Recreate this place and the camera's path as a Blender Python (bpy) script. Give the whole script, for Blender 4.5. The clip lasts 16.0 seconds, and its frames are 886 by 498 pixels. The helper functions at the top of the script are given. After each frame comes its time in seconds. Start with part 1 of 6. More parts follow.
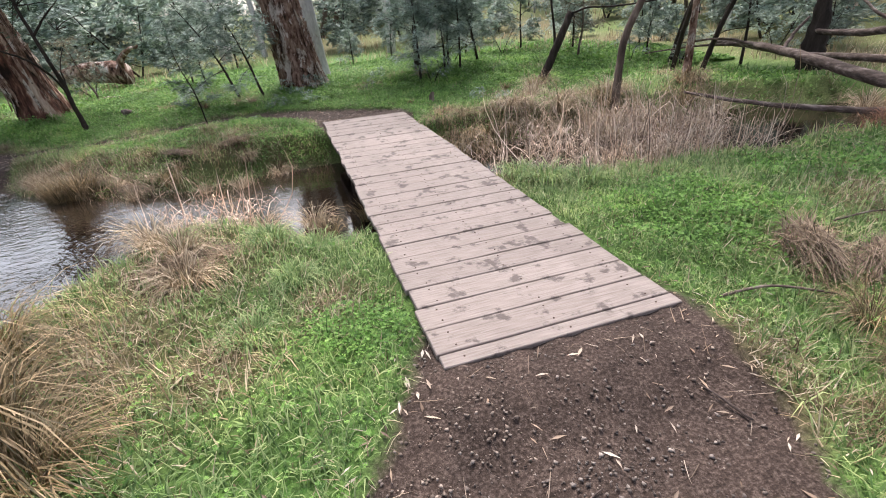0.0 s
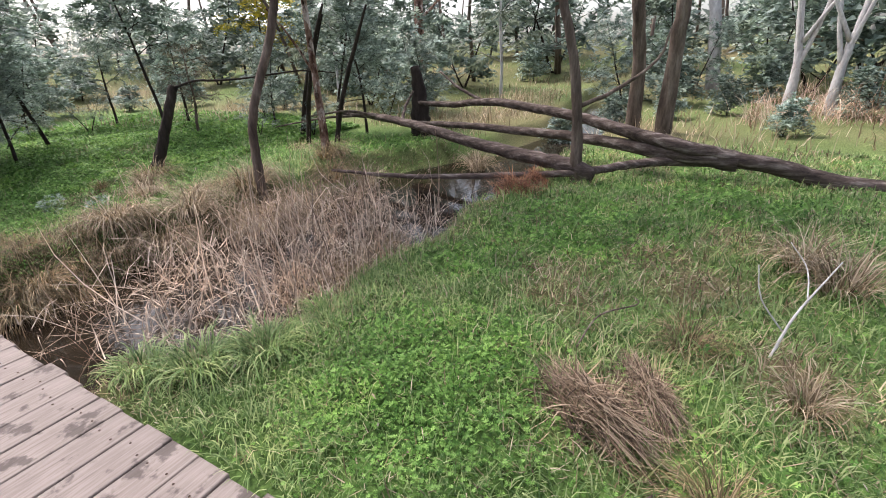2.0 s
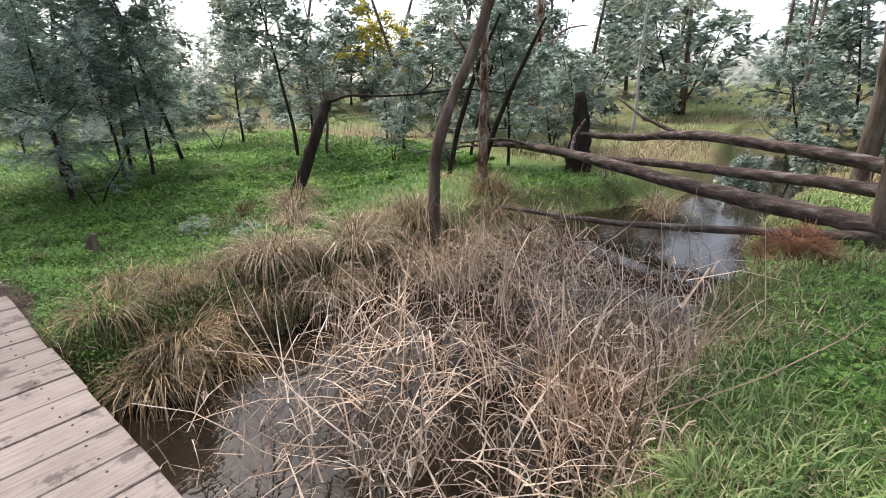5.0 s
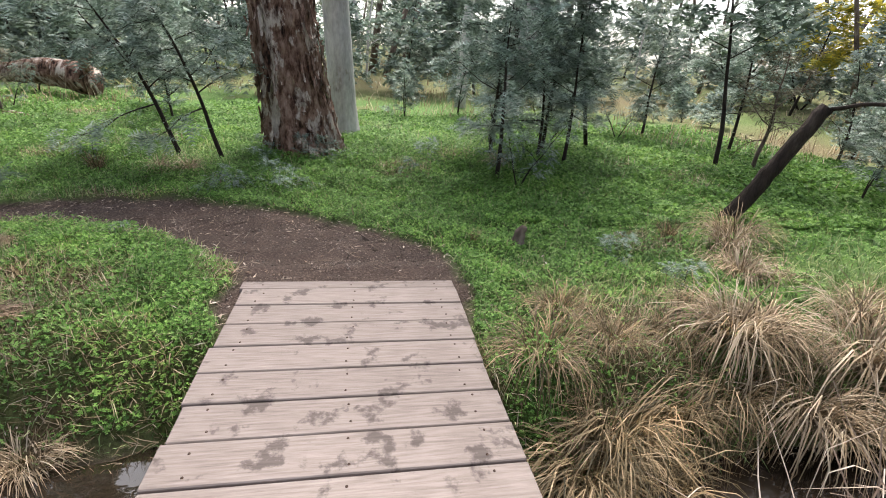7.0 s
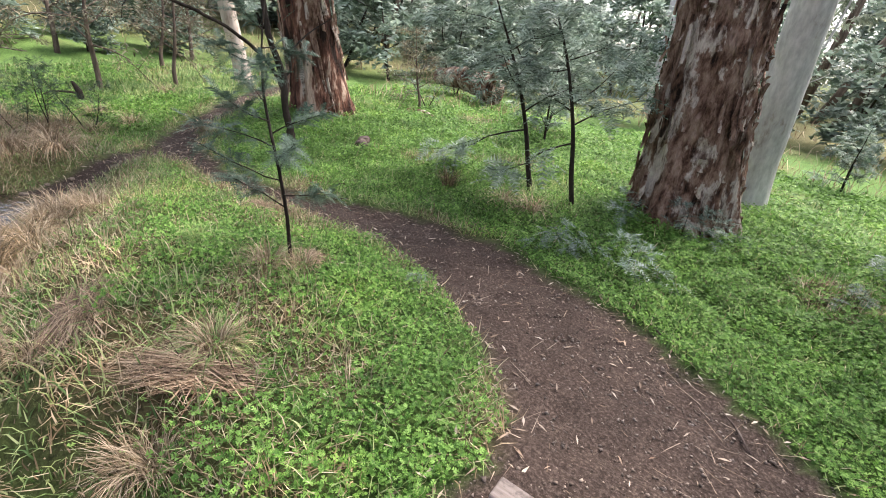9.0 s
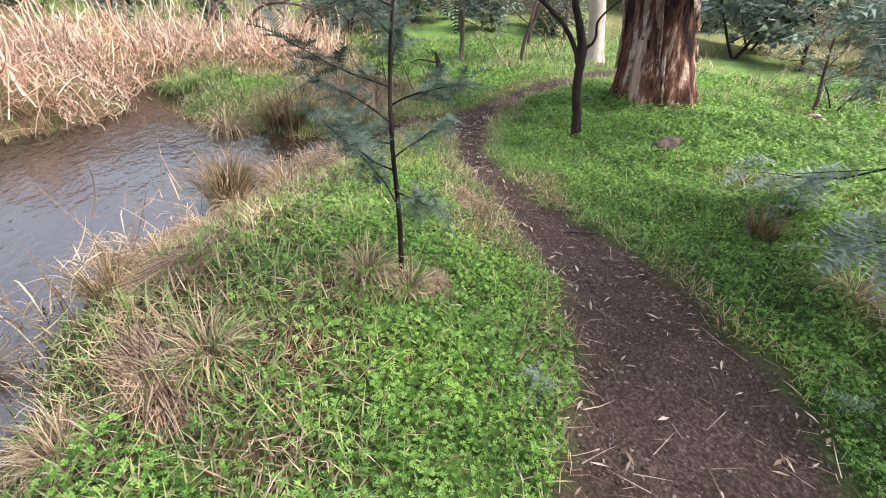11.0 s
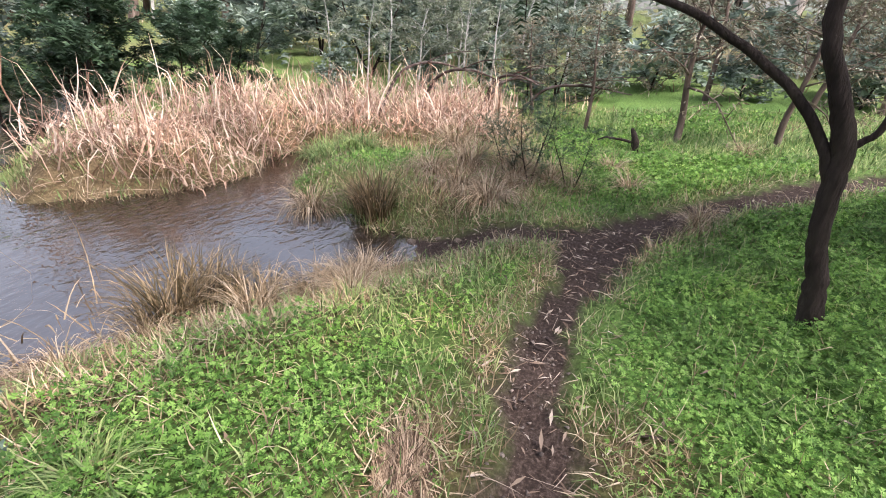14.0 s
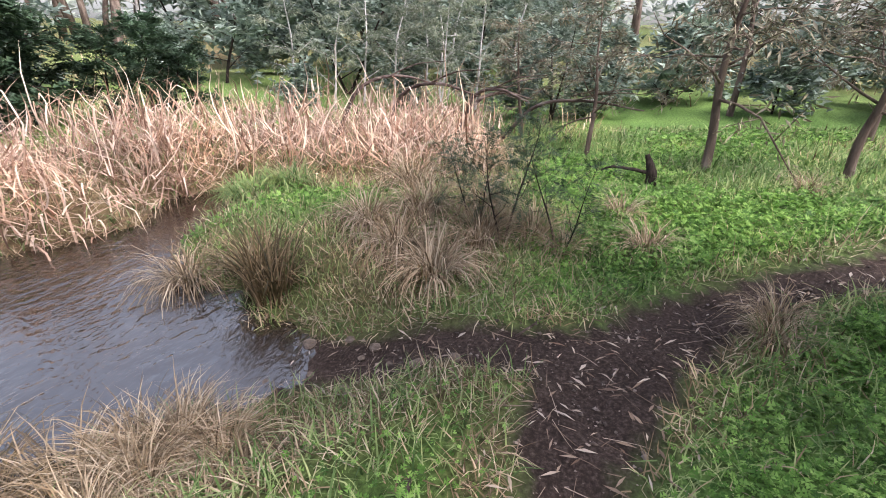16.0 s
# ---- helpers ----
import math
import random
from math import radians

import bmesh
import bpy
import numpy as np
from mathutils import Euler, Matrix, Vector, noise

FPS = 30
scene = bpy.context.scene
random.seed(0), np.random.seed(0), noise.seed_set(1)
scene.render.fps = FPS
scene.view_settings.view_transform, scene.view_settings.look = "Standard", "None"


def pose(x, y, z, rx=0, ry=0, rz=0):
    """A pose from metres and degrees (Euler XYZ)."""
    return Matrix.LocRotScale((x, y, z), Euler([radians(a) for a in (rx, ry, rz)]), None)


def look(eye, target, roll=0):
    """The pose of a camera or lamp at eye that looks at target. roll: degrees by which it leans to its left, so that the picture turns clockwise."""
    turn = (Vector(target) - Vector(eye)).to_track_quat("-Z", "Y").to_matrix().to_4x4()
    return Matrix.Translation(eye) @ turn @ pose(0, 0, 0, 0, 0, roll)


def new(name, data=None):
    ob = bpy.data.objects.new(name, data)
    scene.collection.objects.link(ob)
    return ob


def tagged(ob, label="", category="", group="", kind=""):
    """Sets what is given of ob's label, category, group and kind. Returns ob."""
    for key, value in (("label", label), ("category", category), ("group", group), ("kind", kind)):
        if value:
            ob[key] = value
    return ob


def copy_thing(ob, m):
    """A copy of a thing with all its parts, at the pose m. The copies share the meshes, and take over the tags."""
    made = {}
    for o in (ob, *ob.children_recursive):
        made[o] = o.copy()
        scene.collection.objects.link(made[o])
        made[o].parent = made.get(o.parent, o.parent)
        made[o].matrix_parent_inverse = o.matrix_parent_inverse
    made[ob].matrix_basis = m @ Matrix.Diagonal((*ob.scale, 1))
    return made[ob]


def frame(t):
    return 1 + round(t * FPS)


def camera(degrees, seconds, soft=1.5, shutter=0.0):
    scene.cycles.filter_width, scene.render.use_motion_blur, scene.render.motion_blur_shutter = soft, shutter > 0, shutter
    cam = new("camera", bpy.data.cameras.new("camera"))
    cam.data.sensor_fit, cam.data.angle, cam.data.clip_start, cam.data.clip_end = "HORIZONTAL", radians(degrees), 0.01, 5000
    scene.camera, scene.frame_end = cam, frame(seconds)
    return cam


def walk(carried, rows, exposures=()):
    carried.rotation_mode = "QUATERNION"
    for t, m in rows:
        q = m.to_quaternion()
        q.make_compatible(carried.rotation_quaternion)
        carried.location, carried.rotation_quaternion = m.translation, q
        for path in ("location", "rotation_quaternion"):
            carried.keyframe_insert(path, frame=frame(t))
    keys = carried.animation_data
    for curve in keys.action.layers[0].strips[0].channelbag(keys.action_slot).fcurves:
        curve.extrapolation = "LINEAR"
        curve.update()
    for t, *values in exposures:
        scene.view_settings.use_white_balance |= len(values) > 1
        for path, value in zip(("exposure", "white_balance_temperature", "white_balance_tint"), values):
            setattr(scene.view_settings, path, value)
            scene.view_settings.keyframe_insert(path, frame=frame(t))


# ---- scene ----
cam = camera(87.8, 16.0, soft=1.0)
PATH = [
    (0, (-0.476, -1.753, 1.627), (0.023, -0.048, 0.709), -4.4),
    (0.5, (-0.131, -1.474, 1.581), (0.846, 0.036, 0.707), -1.9),
    (1, (0.23, -1.099, 1.585), (1.533, 0.157, 0.734), -1.3),
    (1.5, (0.521, -0.711, 1.684), (1.974, 0.387, 0.857), -1.8),
    (2, (0.646, -0.205, 1.784), (2.234, 0.724, 0.999), -2.2),
    (2.5, (0.743, 0.325, 1.784), (2.391, 1.187, 1.049), -2.4),
    (3, (0.772, 0.828, 1.687), (2.478, 1.649, 1.041), -1.8),
    (3.2, (0.728, 1.012, 1.663), (2.444, 1.827, 1.04), -1.9),
    (5.3, (1.088, 2.359, 1.487), (2.473, 3.65, 0.84), 0.3),
    (5.5, (1.1, 2.523, 1.495), (2.406, 3.89, 0.843), 0.7),
    (6, (1.031, 2.903, 1.539), (2.063, 4.47, 0.847), 2.3),
    (6.5, (0.874, 3.308, 1.514), (1.569, 5.038, 0.792), 3.5),
    (7, (0.782, 3.806, 1.541), (1.149, 5.622, 0.79), 4.7),
    (7.5, (0.659, 4.24, 1.579), (0.72, 6.093, 0.828), 6.2),
    (8, (0.573, 4.636, 1.574), (0.269, 6.462, 0.818), 7.8),
    (8.5, (0.48, 5.122, 1.554), (-0.143, 6.852, 0.768), 9.1),
    (9, (0.331, 5.556, 1.571), (-0.589, 7.124, 0.739), 9.6),
    (9.5, (0.291, 5.941, 1.613), (-0.929, 7.233, 0.696), 10.3),
    (10, (0.283, 6.344, 1.556), (-1.129, 7.358, 0.566), 8.9),
    (10.2, (0.244, 6.504, 1.541), (-1.226, 7.392, 0.516), 8.6),
    (12.3, (-0.782, 8.102, 1.266), (-2.533, 7.872, 0.326), 3.2),
    (12.5, (-0.945, 8.204, 1.266), (-2.691, 7.915, 0.335), 2.8),
    (13, (-1.341, 8.45, 1.259), (-3.07, 8.034, 0.344), 2.5),
    (13.5, (-1.73, 8.498, 1.275), (-3.431, 7.974, 0.362), 2.3),
    (14, (-2.113, 8.491, 1.272), (-3.789, 7.876, 0.371), 1.8),
    (14.5, (-2.512, 8.511, 1.251), (-4.175, 7.833, 0.372), 1.6),
    (15, (-2.913, 8.443, 1.238), (-4.576, 7.73, 0.386), 1.5),
    (15.5, (-3.315, 8.428, 1.17), (-4.982, 7.719, 0.324), 1.2),
    (16, (-3.72, 8.447, 1.072), (-5.412, 7.783, 0.237), 0.6),
]
walk(cam, [(t, look(eye, target, roll)) for t, eye, target, roll in PATH], [(0.0, 1.42, 6350, 13), (3.0, 1.28, 6350, 15), (6.0, 1.33, 6450, 10), (9.0, 1.8, 6550, 13), (12.5, 1.76, 6450, 15), (14.0, 1.6, 6400, 18), (16.0, 1.57, 6300, 18)])

# ---- light ----
world = bpy.data.worlds.new("world")
scene.world = world
world.use_nodes = True
wn, wl = world.node_tree.nodes, world.node_tree.links
sky = wn.new("ShaderNodeTexSky")
sky.sky_type, sky.sun_disc = "NISHITA", False
sky.sun_elevation, sky.sun_rotation = radians(55), radians(12)
sky.air_density, sky.dust_density, sky.ozone_density = 1.0, 4.0, 1.0
hazy = wn.new("ShaderNodeHueSaturation")
hazy.inputs["Saturation"].default_value = 0.5
wl.new(sky.outputs[0], hazy.inputs["Color"])
wl.new(hazy.outputs[0], wn["Background"].inputs["Color"])
wn["Background"].inputs["Strength"].default_value = 0.15
sun = new("sun", bpy.data.lights.new("sun", "SUN"))
sun.data.energy, sun.data.angle, sun.data.color = 1.75, radians(20), (1.0, 0.94, 0.84)
sun.matrix_world = look((10 * math.sin(radians(12)), 10 * math.cos(radians(12)), 14.3), (0, 0, 0))


# ---- materials ----
def material(name, rough=0.8, spec=0.3):
    m = bpy.data.materials.new(name)
    m.use_nodes = True
    n, l = m.node_tree.nodes, m.node_tree.links
    b = n["Principled BSDF"]
    b.inputs["Roughness"].default_value = rough
    b.inputs["Specular IOR Level"].default_value = spec
    return m, n, l, b


def noise_node(n, l, scale, detail=4.0, rough=0.55, stretch=None, space="Object"):
    co = n.new("ShaderNodeTexCoord")
    t = n.new("ShaderNodeTexNoise")
    t.inputs["Scale"].default_value, t.inputs["Detail"].default_value, t.inputs["Roughness"].default_value = scale, detail, rough
    if stretch:
        mp = n.new("ShaderNodeMapping")
        mp.inputs["Scale"].default_value = stretch
        l.new(co.outputs[space], mp.inputs[0])
        l.new(mp.outputs[0], t.inputs["Vector"])
    else:
        l.new(co.outputs[space], t.inputs["Vector"])
    return t.outputs["Fac"]


def ramp(n, l, fac, stops):
    r = n.new("ShaderNodeValToRGB")
    e = r.color_ramp.elements
    while len(e) < len(stops):
        e.new(0.5)
    for k, (p, c) in zip(e, stops):
        k.position, k.color = p, (*c, 1)
    l.new(fac, r.inputs[0])
    return r.outputs["Color"]


def mix(n, l, fac, a, b, blend="MIX"):
    x = n.new("ShaderNodeMix")
    x.data_type, x.blend_type = "RGBA", blend
    for s, v in ((x.inputs[0], fac), (x.inputs[6], a), (x.inputs[7], b)):
        if isinstance(v, (int, float)):
            s.default_value = v
        elif isinstance(v, tuple):
            s.default_value = (*v, 1)
        else:
            l.new(v, s)
    return x.outputs[2]


def bump(n, l, b, height, strength=0.4, distance=0.01):
    k = n.new("ShaderNodeBump")
    k.inputs["Strength"].default_value, k.inputs["Distance"].default_value = strength, distance
    l.new(height, k.inputs["Height"])
    l.new(k.outputs[0], b.inputs["Normal"])


def leafy(name, dark, mid, light, rough=0.55, through_light=0.35, objects=0.25, spec=0.3):
    """Leaves and blades: a colour for each island, a shift for each object, light passing through."""
    m, n, l, b = material(name, rough, spec)
    g = n.new("ShaderNodeNewGeometry")
    c = ramp(n, l, g.outputs["Random Per Island"], [(0.0, dark), (0.5, mid), (1.0, light)])
    oi = n.new("ShaderNodeObjectInfo")
    hs = n.new("ShaderNodeHueSaturation")
    mr = n.new("ShaderNodeMapRange")
    mr.inputs[3].default_value, mr.inputs[4].default_value = 1 - objects, 1 + objects
    l.new(oi.outputs["Random"], mr.inputs[0])
    l.new(mr.outputs[0], hs.inputs["Value"])
    big = noise_node(n, l, 1.1, 4.0, 0.65)
    c = mix(n, l, 0.6, c, ramp(n, l, big, [(0.34, (0.42, 0.46, 0.5)), (0.52, (0.95, 0.95, 0.95)), (0.68, (1.55, 1.4, 1.2))]), "MULTIPLY")
    l.new(c, hs.inputs["Color"])
    l.new(hs.outputs[0], b.inputs["Base Color"])
    tr = n.new("ShaderNodeBsdfTranslucent")
    l.new(hs.outputs[0], tr.inputs["Color"])
    ms = n.new("ShaderNodeMixShader")
    ms.inputs[0].default_value = through_light
    l.new(b.outputs[0], ms.inputs[1])
    l.new(tr.outputs[0], ms.inputs[2])
    l.new(ms.outputs[0], n["Material Output"].inputs["Surface"])
    return m


def barky(name, stops, scale=3.0, stretch=(1, 1, 0.22), strength=0.7, distance=0.02, rough=0.9):
    m, n, l, b = material(name, rough, 0.15)
    f = noise_node(n, l, scale, 6.0, 0.62, stretch)
    fine = noise_node(n, l, scale * 7, 4.0, 0.6, stretch)
    c = ramp(n, l, f, stops)
    c = mix(n, l, 0.55, c, ramp(n, l, fine, [(0.3, (0.45, 0.43, 0.42)), (0.7, (1.15, 1.12, 1.1))]), "MULTIPLY")
    l.new(c, b.inputs["Base Color"])
    both = n.new("ShaderNodeMath")
    both.operation = "ADD"
    l.new(f, both.inputs[0])
    l.new(fine, both.inputs[1])
    bump(n, l, b, both.outputs[0], strength, distance)
    return m


def shaggy_bark():
    """Old bark: narrow upright plates, deep dark cracks, pale patches where bark has fallen."""
    m, n, l, b = material("shaggy_red_bark", 0.92, 0.12)
    plates = noise_node(n, l, 9.0, 6.0, 0.68, (1, 1, 0.4))
    patch = noise_node(n, l, 4.2, 5.0, 0.65, (1, 1, 0.5))
    fine = noise_node(n, l, 55.0, 4.0, 0.6, (1, 1, 0.3))
    c = ramp(n, l, plates, [(0.36, (0.018, 0.011, 0.009)), (0.45, (0.13, 0.07, 0.05)), (0.55, (0.29, 0.185, 0.145)), (0.68, (0.42, 0.30, 0.25))])
    pale = ramp(n, l, plates, [(0.38, (0.12, 0.075, 0.06)), (0.5, (0.55, 0.46, 0.41)), (0.7, (0.70, 0.62, 0.57))])
    c = mix(n, l, ramp(n, l, patch, [(0.53, (0, 0, 0)), (0.57, (1, 1, 1))]), c, pale)
    c = mix(n, l, 0.5, c, ramp(n, l, fine, [(0.3, (0.5, 0.48, 0.46)), (0.7, (1.2, 1.18, 1.15))]), "MULTIPLY")
    l.new(c, b.inputs["Base Color"])
    add = n.new("ShaderNodeMath")
    add.operation = "MULTIPLY_ADD"
    l.new(plates, add.inputs[0])
    add.inputs[1].default_value = 3.0
    l.new(fine, add.inputs[2])
    bump(n, l, b, add.outputs[0], 1.0, 0.035)
    return m


M_WATTLE = leafy("wattle_leaf", (0.075, 0.11, 0.08), (0.20, 0.26, 0.21), (0.42, 0.50, 0.44), through_light=0.35)
M_WATTLE_DARK = leafy("dark_wattle_leaf", (0.03, 0.055, 0.03), (0.05, 0.09, 0.05), (0.08, 0.13, 0.075))
M_GUMLEAF = leafy("gum_leaf", (0.13, 0.16, 0.11), (0.22, 0.26, 0.19), (0.36, 0.39, 0.31), through_light=0.45)
M_CLOVER = leafy("clover_leaf", (0.035, 0.095, 0.016), (0.13, 0.27, 0.05), (0.27, 0.45, 0.115), 0.55, 0.3, 0.0, 0.2)
M_GRASS = leafy("green_grass", (0.06, 0.12, 0.035), (0.215, 0.315, 0.11), (0.42, 0.47, 0.22), 0.55, 0.3, 0.0, 0.2)
M_STRAW = leafy("dry_grass", (0.10, 0.07, 0.04), (0.34, 0.25, 0.155), (0.70, 0.58, 0.43), 0.7, 0.25, 0.12)
M_REED = leafy("dead_reed", (0.16, 0.085, 0.055), (0.50, 0.34, 0.255), (0.82, 0.67, 0.55), 0.65, 0.3, 0.1)
M_SEDGE = leafy("sedge_blade", (0.045, 0.038, 0.016), (0.19, 0.135, 0.065), (0.56, 0.41, 0.25), 0.6, 0.3, 0.15)
M_RUST = leafy("rusty_dead_fern", (0.07, 0.025, 0.012), (0.22, 0.085, 0.035), (0.44, 0.22, 0.12), 0.7, 0.2, 0.1)
M_HAY = leafy("matted_dead_grass", (0.04, 0.026, 0.016), (0.19, 0.125, 0.078), (0.55, 0.42, 0.30), 0.7, 0.2, 0.1)
M_FEATHER = leafy("feathery_wattle_leaf", (0.05, 0.085, 0.06), (0.10, 0.16, 0.115), (0.19, 0.27, 0.21), through_light=0.3)
M_DRYLEAF = leafy("grey_brown_leaf", (0.09, 0.08, 0.05), (0.19, 0.17, 0.12), (0.34, 0.31, 0.23), 0.7, 0.2)
M_BLOSSOM = leafy("yellow_blossom", (0.16, 0.19, 0.06), (0.34, 0.31, 0.05), (0.62, 0.50, 0.05), 0.6, 0.3)
M_CREEKREED = leafy("broken_reed", (0.08, 0.05, 0.036), (0.39, 0.285, 0.215), (0.80, 0.66, 0.54), 0.65, 0.3, 0.1)
M_LITTER = leafy("leaf_litter", (0.12, 0.075, 0.05), (0.27, 0.20, 0.15), (0.52, 0.45, 0.38), 0.6, 0.05, 0.0)
M_TWIG = leafy("twig", (0.10, 0.07, 0.05), (0.22, 0.16, 0.12), (0.40, 0.33, 0.27), 0.8, 0.0, 0.0)
M_PEBBLE = leafy("gravel", (0.06, 0.046, 0.04), (0.14, 0.11, 0.095), (0.30, 0.25, 0.22), 0.8, 0.0, 0.0)
M_STONE = barky("stone", [(0.3, (0.10, 0.08, 0.065)), (0.7, (0.24, 0.195, 0.165))], 9.0, None, 0.5)
M_BARK_RED = shaggy_bark()
M_BARK_PINK = barky("peeling_pink_bark", [(0.40, (0.02, 0.011, 0.009)), (0.50, (0.11, 0.05, 0.036)), (0.56, (0.22, 0.11, 0.08)), (0.60, (0.50, 0.35, 0.28)), (0.75, (0.68, 0.54, 0.45))], 5.5, (1, 1, 0.24), 1.0, 0.05)
M_BARK_CREAM = barky("smooth_cream_bark", [(0.32, (0.22, 0.15, 0.12)), (0.42, (0.50, 0.42, 0.37)), (0.7, (0.66, 0.59, 0.54))], 3.0, (1, 1, 0.3), 0.25, 0.01, 0.7)
M_BARK_PALE = barky("smooth_pale_bark", [(0.32, (0.20, 0.15, 0.125)), (0.40, (0.44, 0.42, 0.41)), (0.6, (0.56, 0.55, 0.545)), (0.75, (0.66, 0.65, 0.64))], 3.0, (1, 1, 0.4), 0.25, 0.01, 0.7)
M_BARK_DARK = barky("dark_wattle_bark", [(0.3, (0.016, 0.012, 0.011)), (0.6, (0.045, 0.035, 0.03)), (0.8, (0.10, 0.08, 0.07))], 8.0, (1, 1, 0.25), 0.8)
M_BARK_GREY = barky("grey_brown_bark", [(0.3, (0.05, 0.036, 0.03)), (0.52, (0.15, 0.115, 0.095)), (0.75, (0.33, 0.275, 0.24))], 6.0, (1, 1, 0.2), 0.7)
M_DEADWOOD = barky("weathered_dead_wood", [(0.3, (0.035, 0.027, 0.024)), (0.52, (0.12, 0.09, 0.08)), (0.72, (0.34, 0.29, 0.265))], 5.0, (3, 0.5, 3), 0.9)


def plank_material():
    m, n, l, b = material("weathered_plank", 0.78, 0.25)
    grain = noise_node(n, l, 5.0, 6.0, 0.65, (1.0, 16.0, 16.0))
    c = ramp(n, l, grain, [(0.25, (0.13, 0.105, 0.095)), (0.5, (0.215, 0.18, 0.165)), (0.75, (0.285, 0.245, 0.23))])
    oi = n.new("ShaderNodeObjectInfo")
    c = mix(n, l, 0.6, c, ramp(n, l, oi.outputs["Random"], [(0.0, (0.86, 0.84, 0.83)), (1.0, (1.12, 1.1, 1.08))]), "MULTIPLY")
    co = n.new("ShaderNodeNewGeometry")
    t = n.new("ShaderNodeTexNoise")
    t.inputs["Scale"].default_value, t.inputs["Detail"].default_value, t.inputs["Roughness"].default_value = 5.0, 6.0, 0.62
    l.new(co.outputs["Position"], t.inputs["Vector"])
    wet = ramp(n, l, t.outputs["Fac"], [(0.555, (0, 0, 0)), (0.62, (1, 1, 1))])
    big = n.new("ShaderNodeTexNoise")
    big.inputs["Scale"].default_value, big.inputs["Detail"].default_value = 1.1, 2.0
    l.new(co.outputs["Position"], big.inputs["Vector"])
    c = mix(n, l, 0.35, c, ramp(n, l, big.outputs["Fac"], [(0.3, (0.7, 0.66, 0.64)), (0.7, (1.15, 1.13, 1.12))]), "MULTIPLY")
    c = mix(n, l, wet, c, mix(n, l, 0.68, c, (0.035, 0.026, 0.024)))
    l.new(c, b.inputs["Base Color"])
    bump(n, l, b, grain, 0.35, 0.004)
    return m


def soil_nodes(n, l):
    fine = noise_node(n, l, 60.0, 5.0, 0.7)
    mid = noise_node(n, l, 4.0, 4.0)
    c = ramp(n, l, fine, [(0.3, (0.016, 0.011, 0.009)), (0.5, (0.05, 0.035, 0.029)), (0.66, (0.12, 0.09, 0.078)), (0.78, (0.22, 0.18, 0.16))])
    return mix(n, l, 0.6, c, ramp(n, l, mid, [(0.3, (0.6, 0.58, 0.56)), (0.7, (1.3, 1.25, 1.2))]), "MULTIPLY"), fine


def ground_material():
    m, n, l, b = material("ground", 0.92, 0.15)
    soil, fine = soil_nodes(n, l)
    a = n.new("ShaderNodeAttribute")
    a.attribute_name = "cover"
    sep = n.new("ShaderNodeSeparateColor")
    l.new(a.outputs["Color"], sep.inputs[0])
    blot = noise_node(n, l, 1.3, 5.0, 0.6)
    speck = noise_node(n, l, 35.0, 4.0, 0.7)
    green = ramp(n, l, speck, [(0.3, (0.028, 0.056, 0.014)), (0.55, (0.11, 0.205, 0.055)), (0.75, (0.21, 0.34, 0.10))])
    green = mix(n, l, 0.5, green, ramp(n, l, blot, [(0.35, (0.6, 0.7, 0.5)), (0.7, (1.5, 1.3, 1.2))]), "MULTIPLY")
    straw = ramp(n, l, speck, [(0.3, (0.06, 0.042, 0.022)), (0.6, (0.20, 0.15, 0.085)), (0.8, (0.36, 0.28, 0.18))])
    c = mix(n, l, sep.outputs[1], green, straw)
    # near ground darkened: shade between the plants put into its colour
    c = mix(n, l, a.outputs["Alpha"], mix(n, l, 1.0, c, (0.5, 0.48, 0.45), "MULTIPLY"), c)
    soil = mix(n, l, sep.outputs[2], soil, mix(n, l, 0.3, soil, (0.012, 0.009, 0.008)))
    c = mix(n, l, sep.outputs[0], c, soil)
    l.new(c, b.inputs["Base Color"])
    bump(n, l, b, fine, 0.6, 0.02)
    return m


